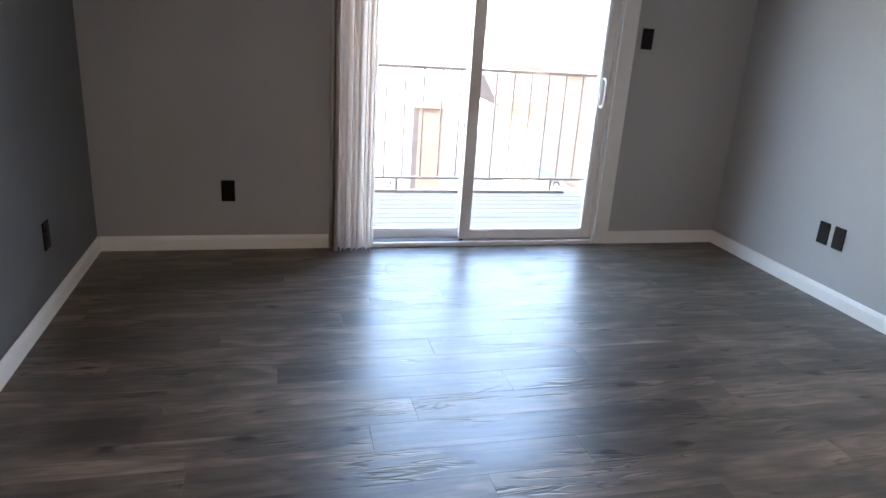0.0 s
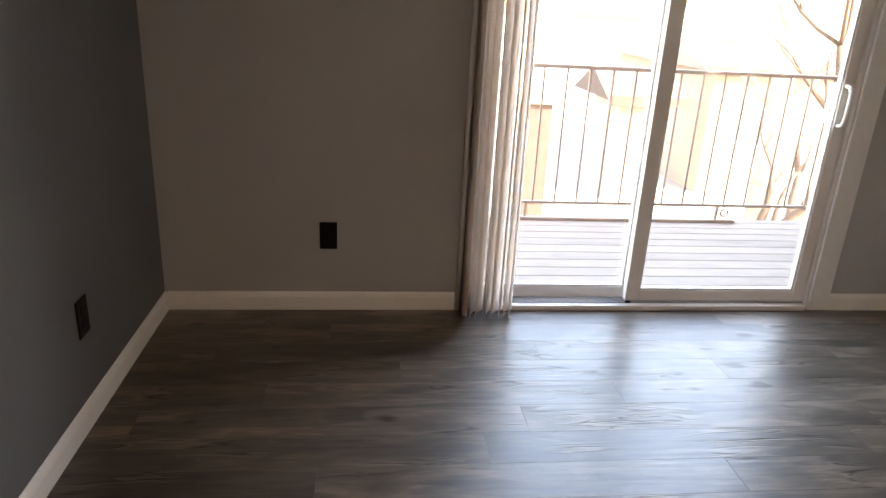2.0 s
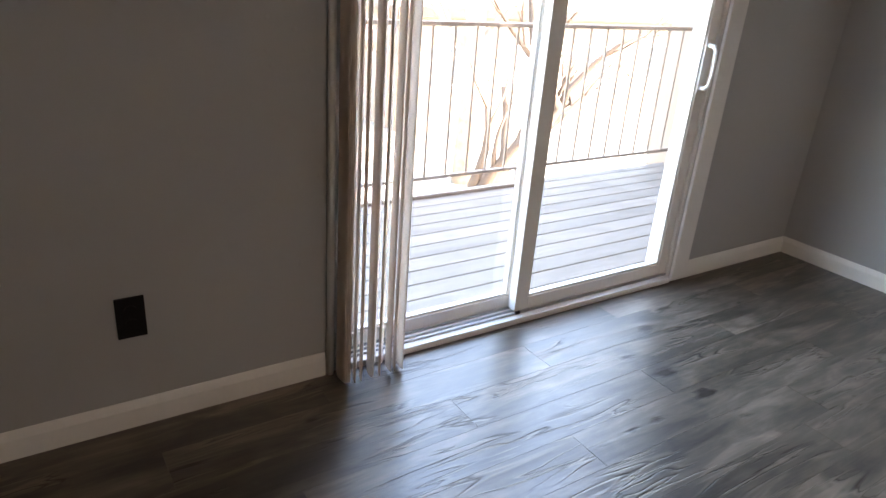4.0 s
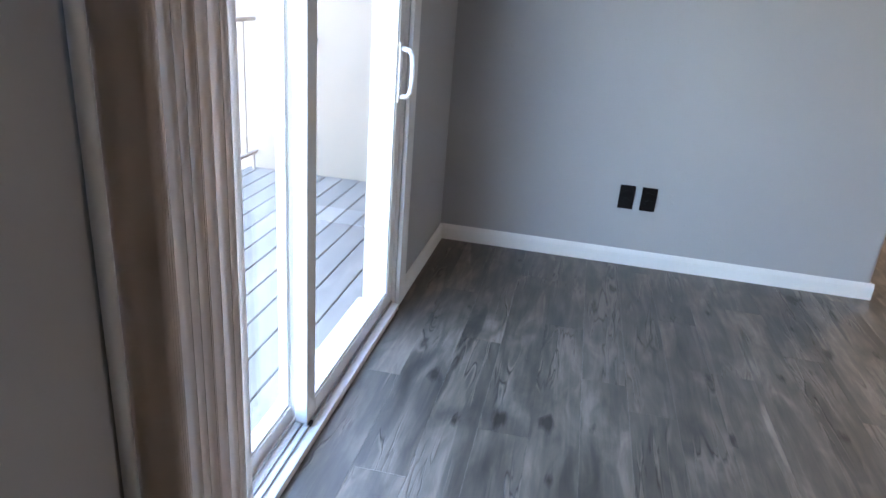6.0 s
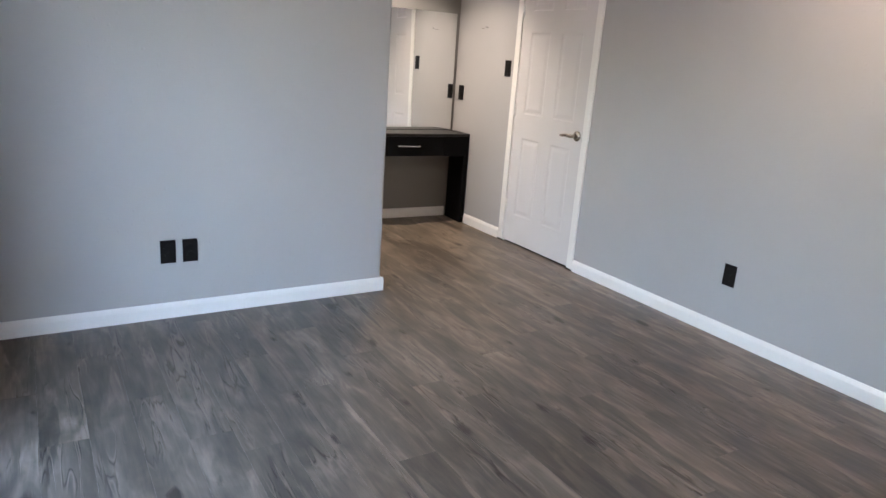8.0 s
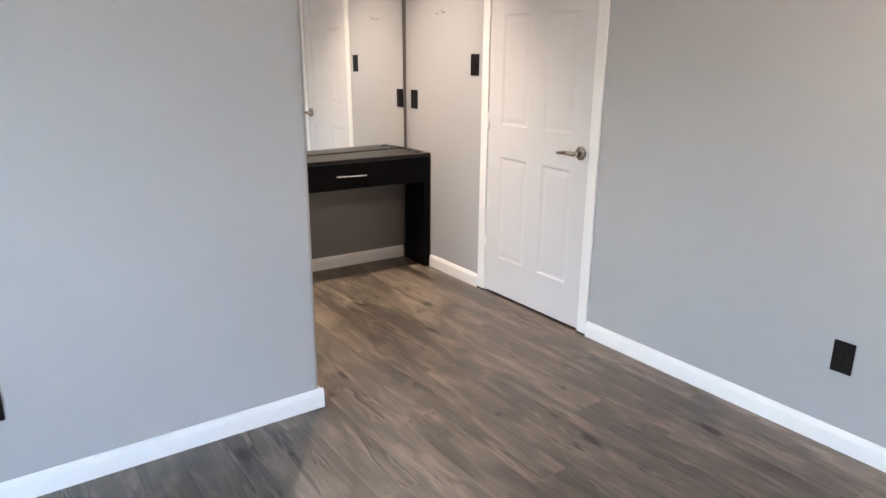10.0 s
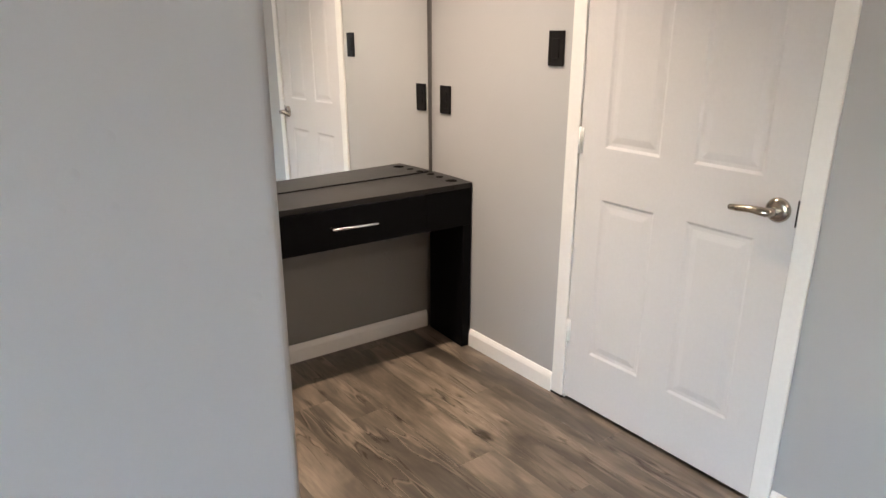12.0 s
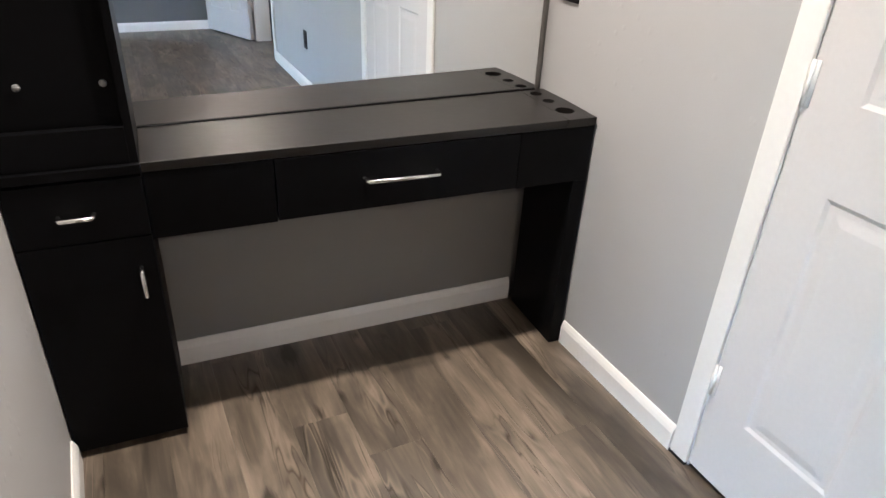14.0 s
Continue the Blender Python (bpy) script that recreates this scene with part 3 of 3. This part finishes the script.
MF = XV - 0.004      # back of the mirror


def desk_top():
    """Top board in three pieces: the plain board, an end strip, and three squares with a round holder hole."""
    x0, x1, y0, y1 = DX, MX - 0.003, DR, DL
    z0, z1 = DT - 0.022, DT
    cy, hw = -3.416, 0.032
    top = part("tabletop", bevelled(boxes((x0, x1, cy + hw, y1, z0, z1)), 0.0008, 1), BLACKTOP, van, "black wood-grain top with round holder holes")
    part("end_strip", boxes((x0, x1, y0, cy - hw, z0, z1)), BLACKTOP, van)
    cells = [x0, 5.135, 5.208, x1]
    for (c, r), xa, xb in zip([(5.085, 0.027), (5.173, 0.018), (5.244, 0.018)], cells, cells[1:]):
        bm = bmesh.new()
        n = 24
        cor = []
        for k in range(n):
            a = 2 * math.pi * (k + 0.5) / n
            dx, dy = math.cos(a), math.sin(a)
            far = min(((xb - c) if dx > 0 else (c - xa)) / max(abs(dx), 1e-6), hw / max(abs(dy), 1e-6))
            cor.append((dx, dy, far))
        # exact corners, so that no sliver stays open
        loops = []
        for z in (z0, z1):
            o = [bm.verts.new((c + dx * f, cy + dy * f, z)) for dx, dy, f in cor]
            i = [bm.verts.new((c + dx * r, cy + dy * r, z)) for dx, dy, f in cor]
            for k in range(n):
                bm.faces.new((o[k], o[(k + 1) % n], i[(k + 1) % n], i[k]))
            for qx, qy in ((xa, cy - hw), (xa, cy + hw), (xb, cy - hw), (xb, cy + hw)):
                q = bm.verts.new((qx, qy, z))
                two = sorted(range(n), key=lambda k: (o[k].co - q.co).length)[:2]
                if (o[two[0]].co - q.co).length > 1e-5:
                    bm.faces.new((q, o[two[0]], o[two[1]]))
            loops.append((o, i))
        for k in range(n):
            j = (k + 1) % n
            bm.faces.new((loops[0][1][k], loops[0][1][j], loops[1][1][j], loops[1][1][k]))
            bm.faces.new((loops[0][0][k], loops[0][0][j], loops[1][0][j], loops[1][0][k]))
        hole = part("holder_hole", bm, BLACKTOP, van, "round holder hole")
        part("tray", boxes((xa + 0.004, xb - 0.004, cy - hw, cy + hw, z0 - 0.03, z0 - 0.027)), DARKGAP, hole)


desk_top()
part("apron", bevelled(boxes((DX + 0.002, DX + 0.020, -2.611, DL, 0.568, DT - 0.023)), 0.001), BLACKWOOD, van)
part("apron", bevelled(boxes((DX + 0.002, DX + 0.020, DR, -3.247, 0.568, DT - 0.023)), 0.001), BLACKWOOD, van)
part("bottom_board", boxes((DX + 0.021, MX - 0.02, DR + 0.046, DL, 0.572, 0.586)), BLACKWOOD, van)
drawer = part("drawer_front", bevelled(boxes((DX - 0.001, DX + 0.018, -3.2445, -2.6135, 0.572, DT - 0.025)), 0.001), BLACKWOOD, van)
part("leg", bevelled(boxes((DX + 0.002, MX - 0.018, DR, DR + 0.042, 0.002, 0.5675)), 0.001), BLACKWOOD, van, "black side leg panel")
part("back_filler", boxes((MX - 0.016, MX - 0.004, DR + 0.05, DL, 0.59, DT - 0.023)), BLACKWOOD, van)


def bar_pull(parent, p0, p1, out):
    """A flat-topped bar pull between two points on a face that looks towards -x."""
    a, b = Vector(p0), Vector(p1)
    d = (b - a).normalized()
    o = Vector((-out, 0, 0))
    bm = bmesh.new()
    tube(bm, [a, a + o * 0.75, a + o + d * 0.004, b + o - d * 0.004, b + o * 0.75, b], 0.0052, 8)
    return part("handle", bm, CHROME, parent, "chrome bar handle", True)


bar_pull(drawer, (DX - 0.001, -2.824, 0.655), (DX - 0.001, -3.012, 0.652), 0.028)

CX, CL, CR = 4.992, PY - 0.002, -2.337
cab = thing("vanity_cabinet", 0, 0, 0, "tall narrow black laminate cabinet with open upper tower", "cabinet")
part("body", boxes((CX + 0.02, MX, CR, CL, 0.03, 0.735), (CX + 0.04, MX, CR + 0.002, CL - 0.002, 0.001, 0.03)), BLACKWOOD, cab)
part("drawer_front", bevelled(boxes((CX, CX + 0.0195, CR + 0.001, CL - 0.001, 0.592, 0.728)), 0.001), BLACKWOOD, cab)
cdoor = part("door", bevelled(boxes((CX, CX + 0.0195, CR + 0.001, CL - 0.001, 0.022, 0.589)), 0.001), BLACKWOOD, cab)
part("top_board", bevelled(boxes((CX - 0.004, MX, CR - 0.0005, CL, 0.7355, 0.756)), 0.0015), BLACKWOOD, cab)
bar_pull(cab, (CX, -2.168, 0.657), (CX, -2.234, 0.657), 0.024)
bar_pull(cdoor, (CX, -2.303, 0.512), (CX, -2.303, 0.446), 0.024)
part("tower_side", boxes((CX + 0.01, MX, CR, CR + 0.016, 0.7565, 1.74)), BLACKWOOD, cab)
part("tower_side", boxes((CX + 0.01, MX, CL - 0.016, CL, 0.7565, 1.74)), BLACKWOOD, cab)
part("tower_back", boxes((CX + 0.03, CX + 0.036, CR + 0.016, CL - 0.016, 0.7565, 1.74)), BLACKWOOD, cab)
part("tower_rail", bevelled(boxes((CX + 0.008, CX + 0.03, CR + 0.016, CL - 0.016, 0.7565, 0.834)), 0.001), BLACKWOOD, cab)
part("tower_top", boxes((CX + 0.005, MX, CR - 0.001, CL, 1.7405, 1.76)), BLACKWOOD, cab)
for yy in (-2.151, -2.299):
    bm = bmesh.new()
    tube(bm, [(CX + 0.031, yy, 0.918), (CX + 0.024, yy, 0.918)], [0.008, 0.006], 12)
    part("screw_cap", bm, plain("dull_screw_cap", (0.16, 0.16, 0.16), 0.5), cab, "grey screw cap", True)

mir = thing("wall_mirror", 0, 0, 0, "large frameless wall mirror above the vanity desk", "mirror")
part("glass", bevelled(boxes((MF - 0.001, MF + 0.0035, -3.448, CR - 0.002, DT + 0.0075, 1.695)), 0.0008, 1), MIRROR, mir)
part("edge_channel", boxes((MF - 0.0025, MF + 0.0035, -3.456, -3.4483, DT + 0.002, 1.696)), plain("grey_metal_channel", (0.22, 0.21, 0.2), 0.35, 0.8), mir, "grey metal edge channel")
# black strip stands in for the dark gap line between mirror and desk
part("bottom_gap_strip", bevelled(boxes((MF - 0.006, MF + 0.0035, -3.4475, CR - 0.002, DT + 0.001, DT + 0.007)), 0.001, 1), BLACKWOOD, mir, "thin black strip drawn for the dark gap below the mirror")
nail = thing("wall_nail", 4.94, SY + 0.004, 1.579, "small steel nail driven into the wall beside the mirror", "nail")
bm = bmesh.new()
tube(bm, [(0, -0.004, 0), (0, 0.012, 0.002), (0, 0.014, 0.002)], [0.0015, 0.0015, 0.004], 8)
part("shank", bm, NICKEL, nail)

for t in (van, cab):
    t.matrix_world = SKEW
# the mirror stands on the desk and leans back a little
FOOT = PIVOT + Vector((0, 0, DT))
mir.matrix_world = Matrix.Translation(FOOT) @ pose(-0.021, 0, 0.0005, 0, 0.8, -0.6) @ Matrix.Translation(-FOOT)

# ---- ceiling lamps ----
def flush_lamp(x, y, r, label):
    t = thing("ceiling_light", x, y, H, label, "ceiling light", "ceiling lights")
    bm = bmesh.new()
    n = 32
    prof = [(r + 0.02, -0.0005), (r + 0.018, -0.018), (r + 0.003, -0.024), (r + 0.0015, -0.012)]
    rings = [[bm.verts.new((q * math.cos(2 * math.pi * k / n), q * math.sin(2 * math.pi * k / n), z)) for k in range(n)] for q, z in prof]
    for a, b in zip(rings, rings[1:]):
        for k in range(n):
            bm.faces.new((a[k], a[(k + 1) % n], b[(k + 1) % n], b[k]))
    part("trim_ring", bm, TRIM, t, "", True)
    bm = bmesh.new()
    tube(bm, [(0, 0, -0.012), (0, 0, -0.014)], r, 32)
    part("diffuser", bm, DIFFUSER, t, "warm glowing diffuser")
    return t


flush_lamp(4.83, -2.78, 0.09, "round flush warm ceiling light above the vanity")
# body for the added fill lamp; no such fixture is known
flush_lamp(1.7, -3.05, 0.14, "unseen flush ceiling light added to warm the south wall")

# ---- deck ----
RY = 1.515
deck = tagged(new("deck"), "grey-painted wooden balcony deck of long boards", "deck", "", "structure")
part("deck_frame", boxes((-1.2, 4.72, T + 0.035, 1.56, DECK - 0.22, DECK - 0.026)), RAILPAINT, deck)
pitch, yb = 0.122, T + 0.036
while yb < 1.56:
    y1 = min(yb + pitch - 0.006, 1.572)
    ob = part("board", bevelled(boxes((-2.959, 2.959, (yb - y1) / 2, (y1 - yb) / 2, -0.0125, 0.0125)), 0.003, 1), DECKWOOD, deck)
    ob.location = (1.759, (yb + y1) / 2, DECK - 0.0125)
    yb += pitch

rail = thing("balcony_railing", 0, 0, 0, "thin brown metal balcony railing with straight balusters", "railing")
part("top_rail", bevelled(boxes((-1.2, 4.715, RY - 0.016, RY + 0.016, 0.925, 0.95)), 0.004), RAILPAINT, rail)
part("bottom_rail", bevelled(boxes((-1.2, 4.715, RY - 0.012, RY + 0.012, 0.058, 0.078)), 0.003), RAILPAINT, rail)
part("edge_beam", bevelled(boxes((-1.2, 3.33, RY - 0.03, RY + 0.01, DECK + 0.001, DECK + 0.022)), 0.004), RAILPAINT, rail, "brown edge strip")
bx = 2.354 - 0.1475 * 23
base = None
while bx < 4.7:
    if base is None:
        base = part("baluster", boxes((-0.006, 0.006, -0.006, 0.006, 0.078, 0.925)), RAILPAINT, rail)
        ob = base
    else:
        ob = new("baluster", base.data)
        ob.parent = rail
    ob.location = (bx, RY, 0)
    bx += 0.1475
for px in (0.40, 1.87, 3.20, 4.66):
    part("post", boxes((px - 0.009, px + 0.009, RY - 0.009, RY + 0.009, DECK, 0.058)), RAILPAINT, rail)
for cx in (0.36, 1.80, 3.26):
    bm = bmesh.new()
    tube(bm, [(cx + 0.026 * math.cos(a), RY, 0.016 + 0.026 * math.sin(a)) for a in [2 * math.pi * i / 14 for i in range(15)]], 0.007, 8)
    part("ring", bm, RAILPAINT, rail, "small scroll ring", True)

structure("wall_deck_end", boxes((4.722, 4.9, T, 1.75, -3.2, 2.9)), STUCCO, "cream stucco wall closing the balcony's end")
# house wall, carried up to 5.4 out of view so it shades the deck
structure("wall_outer_left", boxes((-1.4, -T, T, T + 0.02, -3.2, 5.4), (-1.4, SL0 - 0.001, T + 0.0005, T + 0.02, -3.2, 5.4), (SL1 + 0.001, 4.72, T + 0.0005, T + 0.02, -3.2, 5.4), (SL0 - 0.001, SL1 + 0.001, T + 0.0005, T + 0.02, -3.2, -0.03), (SL0 - 0.001, SL1 + 0.001, T + 0.0005, T + 0.02, SLH + 0.001, 5.4)),
          STUCCO, "cream stucco outer wall, its unseen upper part added to shade the deck")
structure("trim_deck_corner", bevelled(boxes((4.708, 4.721, 1.17, 1.26, DECK, 2.9)), 0.003), TRIM, "white corner board", "trim")
vent = thing("wall_vent", 4.721, 1.10, 0.84, "small round grey vent cap on the stucco wall", "vent")
bm = bmesh.new()
tube(bm, [(0, 0, 0), (-0.02, 0, 0), (-0.03, 0, 0)], [0.028, 0.026, 0.014], 16)
part("cap", bm, ALU, vent, "", True)

# ---- outside ----
structure("ground", boxes((-400, 400, -300, 600, -3.3, -3.2)), GROUND, "pale dry sunlit ground", "ground")


def low_house(name, x0, x1, y0, y1, eave, ridge, label, shingle=None):
    t = thing(name, 0, 0, 0, label, "house")
    part("wall", boxes((x0, x1, y0, y1, -3.2, eave)), STUCCO, t)
    bm = bmesh.new()
    o, ym = 0.5, (y0 + y1) / 2
    v = [bm.verts.new(q) for q in ((x0 - o, y0 - o, eave), (x1 + o, y0 - o, eave), (x1 + o, y1 + o, eave), (x0 - o, y1 + o, eave),
                                   (x0 - o, ym, ridge), (x1 + o, ym, ridge))]
    for f in ((0, 1, 5, 4), (2, 3, 4, 5), (0, 4, 3), (1, 2, 5), (0, 3, 2, 1)):
        bm.faces.new([v[i] for i in f])
    part("roof", bm, shingle or ROOF, t)
    part("fascia", boxes((x0 - o, x1 + o, y0 - o - 0.03, y0 - o, eave - 0.12, eave + 0.12)), TAN, t, "brown fascia board")
    n = int((x1 - x0) / 2.4)
    for i in range(n):
        wx = x0 + (i + 0.5) * (x1 - x0) / n
        wn_ = part("window", boxes((wx - 0.5, wx + 0.5, y0 - 0.03, y0 + 0.02, eave - 2.0, eave - 0.9)), TRIM, t)
        part("pane", boxes((wx - 0.44, wx - 0.03, y0 - 0.035, y0 - 0.031, eave - 1.94, eave - 0.96), (wx + 0.03, wx + 0.44, y0 - 0.035, y0 - 0.031, eave - 1.94, eave - 0.96)), WINGLASS, wn_)
    return t


low_house("neighbour_house", 9.7, 24.0, 14.3, 21.3, 0.08, 1.5, "low cream house with brown roof beyond the balcony")
low_house("neighbour_house", -14.0, 3.0, 24.0, 32.0, 0.6, 2.2, "pale low house with brown roof farther off")
low_house("garage", 7.0, 8.0, 13.5, 15.5, -0.65, 0.03, "small tan garage with brown gabled roof in the yard", TAN)
shed = thing("garden_shed", 4.25, 11.1, -3.2, "narrow tan board shed in the sunlit yard", "shed")
part("wall", bevelled(boxes((-0.28, 0.30, -0.3, 0.3, 0, 2.7)), 0.01), TAN, shed)
part("roof", bevelled(boxes((-0.36, 0.38, -0.38, 0.38, 2.7, 2.8)), 0.01), ROOF, shed)


def tree(name, x, y, z, guide, label, seed, bark, forks=2):
    """Leaning trunk through a few knees, forking limbs, thin twigs and sparse dry leaves."""
    rnd = random.Random(seed)
    t = thing(name, x, y, z, label, "tree")
    bm = bmesh.new()
    twigs = []

    def limb(p, d, length, r, depth):
        pts, rad = [p], [r]
        n = 5
        for i in range(n):
            d = (d + Vector((rnd.uniform(-1, 1), rnd.uniform(-1, 1), rnd.uniform(-0.5, 0.9))) * 0.22).normalized()
            p = p + d * length / n
            pts.append(p), rad.append(r * (1 - 0.62 * (i + 1) / n))
            if depth > 0 and i > 0 and rnd.random() < 0.55:
                side = (d + Vector((rnd.uniform(-1, 1), rnd.uniform(-1, 1), rnd.uniform(-0.3, 0.8))) * 0.9).normalized()
                limb(p, side, length * rnd.uniform(0.45, 0.7), rad[-1] * 0.65, depth - 1)
            if depth == 0:
                twigs.append((p, d))
        tube(bm, pts, rad, 7 if r > 0.02 else 5)
    gp = [Vector(g[:3]) for g in guide]
    tube(bm, gp, [g[3] for g in guide], 12)
    for i, g in enumerate(gp[1:], 1):
        d = (g - gp[i - 1]).normalized()
        for _ in range(2 if i < len(gp) - 1 else 4):
            side = (d + Vector((rnd.uniform(-1.2, 1.2), rnd.uniform(-1, 1), rnd.uniform(-0.2, 0.6)))).normalized()
            limb(g, side, rnd.uniform(1.1, 2.0), guide[i][3] * 0.6, forks)
    part("trunk", bm, bark, t, "", True)
    bm = bmesh.new()
    for p, d in twigs:
        if rnd.random() < 0.22:
            for _ in range(2):
                c = p + Vector((rnd.uniform(-.1, .1), rnd.uniform(-.1, .1), rnd.uniform(-.1, .05)))
                a = Vector((rnd.uniform(-1, 1), rnd.uniform(-1, 1), rnd.uniform(-1, 1))).normalized()
                b = a.orthogonal().normalized()
                s = rnd.uniform(0.03, 0.06)
                q = [c + a * s, c + b * s * 0.5 + a * s * 0.1, c - a * s, c - b * s * 0.5 + a * s * 0.1]
                bm.faces.new([bm.verts.new(v) for v in q])
    tagged(part("crown", bm, LEAF, t, "sparse dry leaves"), kind="stuff")
    return t


tree("tree", 6.3, 7.0, -3.2, [(0, 0, 0, 0.20), (0.6, 0, 0.75, 0.18), (1.25, 0, 1.35, 0.16), (1.9, 0, 1.75, 0.14), (2.35, 0.05, 2.25, 0.12), (1.95, 0.05, 2.8, 0.10), (1.75, 0.1, 3.2, 0.085), (1.5, 0.1, 4.2, 0.06)],
     "leaning bare tree with few dry leaves beside the balcony", 3, BARK)
tree("tree", 8.85, 10.0, -3.2, [(0, 0, 0, 0.24), (0.05, 0, 2.75, 0.21), (-0.05, 0, 4.3, 0.19), (-0.15, 0, 5.2, 0.16), (-0.1, 0, 6.6, 0.12)],
     "pale upright bare tree with short side limbs", 8, PALEBARK, 1)

# ---- floor planks, last ----
floor = tagged(part("floor", boxes((-T, XE, -5.6, T + 0.03, -0.10, -0.0035)), SUBFLOOR), "grey-brown wood-look vinyl plank floor with dark knots", "floor", "", "structure")
random.seed(11)
PW, PL, GAP = 0.152, 1.22, 0.0003


def plank_mesh(length, width):
    me = bpy.data.meshes.new("plank")
    bm = bmesh.new()
    c = 0.0004
    a, b = length / 2 - GAP / 2, width / 2 - GAP / 2
    lo = [bm.verts.new(q) for q in ((-a, -b, -0.004), (a, -b, -0.004), (a, b, -0.004), (-a, b, -0.004))]
    md = [bm.verts.new((v.co.x, v.co.y, -c * 0.6)) for v in lo]
    hi = [bm.verts.new(q) for q in ((-a + c, -b + c, 0), (a - c, -b + c, 0), (a - c, b - c, 0), (-a + c, b - c, 0))]
    for r0, r1 in ((lo, md), (md, hi)):
        for i in range(4):
            bm.faces.new((r0[i], r0[(i + 1) % 4], r1[(i + 1) % 4], r1[i]))
    bm.faces.new(hi)
    bm.to_mesh(me)
    bm.free()
    me.materials.append(FLOOR)
    return me


meshes = {}


def lay(x0, x1, y, width):
    key = (round(x1 - x0, 3), round(width, 3))
    if key not in meshes:
        meshes[key] = plank_mesh(*key)
    ob = new("plank", meshes[key])
    ob.parent = floor
    ob.location = ((x0 + x1) / 2, y, 0)


row, yy = 0, -0.002
while yy > -5.45:
    xa, xb = (0.001, 5.42)
    if yy - PW > PY:
        xb = W - 0.001
    if yy - 0.02 < SY:
        xb = 2.2
    x = xa - [0.0, 0.46, 0.83, 0.21, 0.66, 1.02][row % 6] - random.uniform(0, 0.12)
    while x < xb:
        s, e = max(x, xa), min(x + PL, xb)
        if e - s > 0.03:
            lay(round(s, 2), round(e, 2), yy - PW / 2, PW)
        x += PL
    yy -= PW
    row += 1
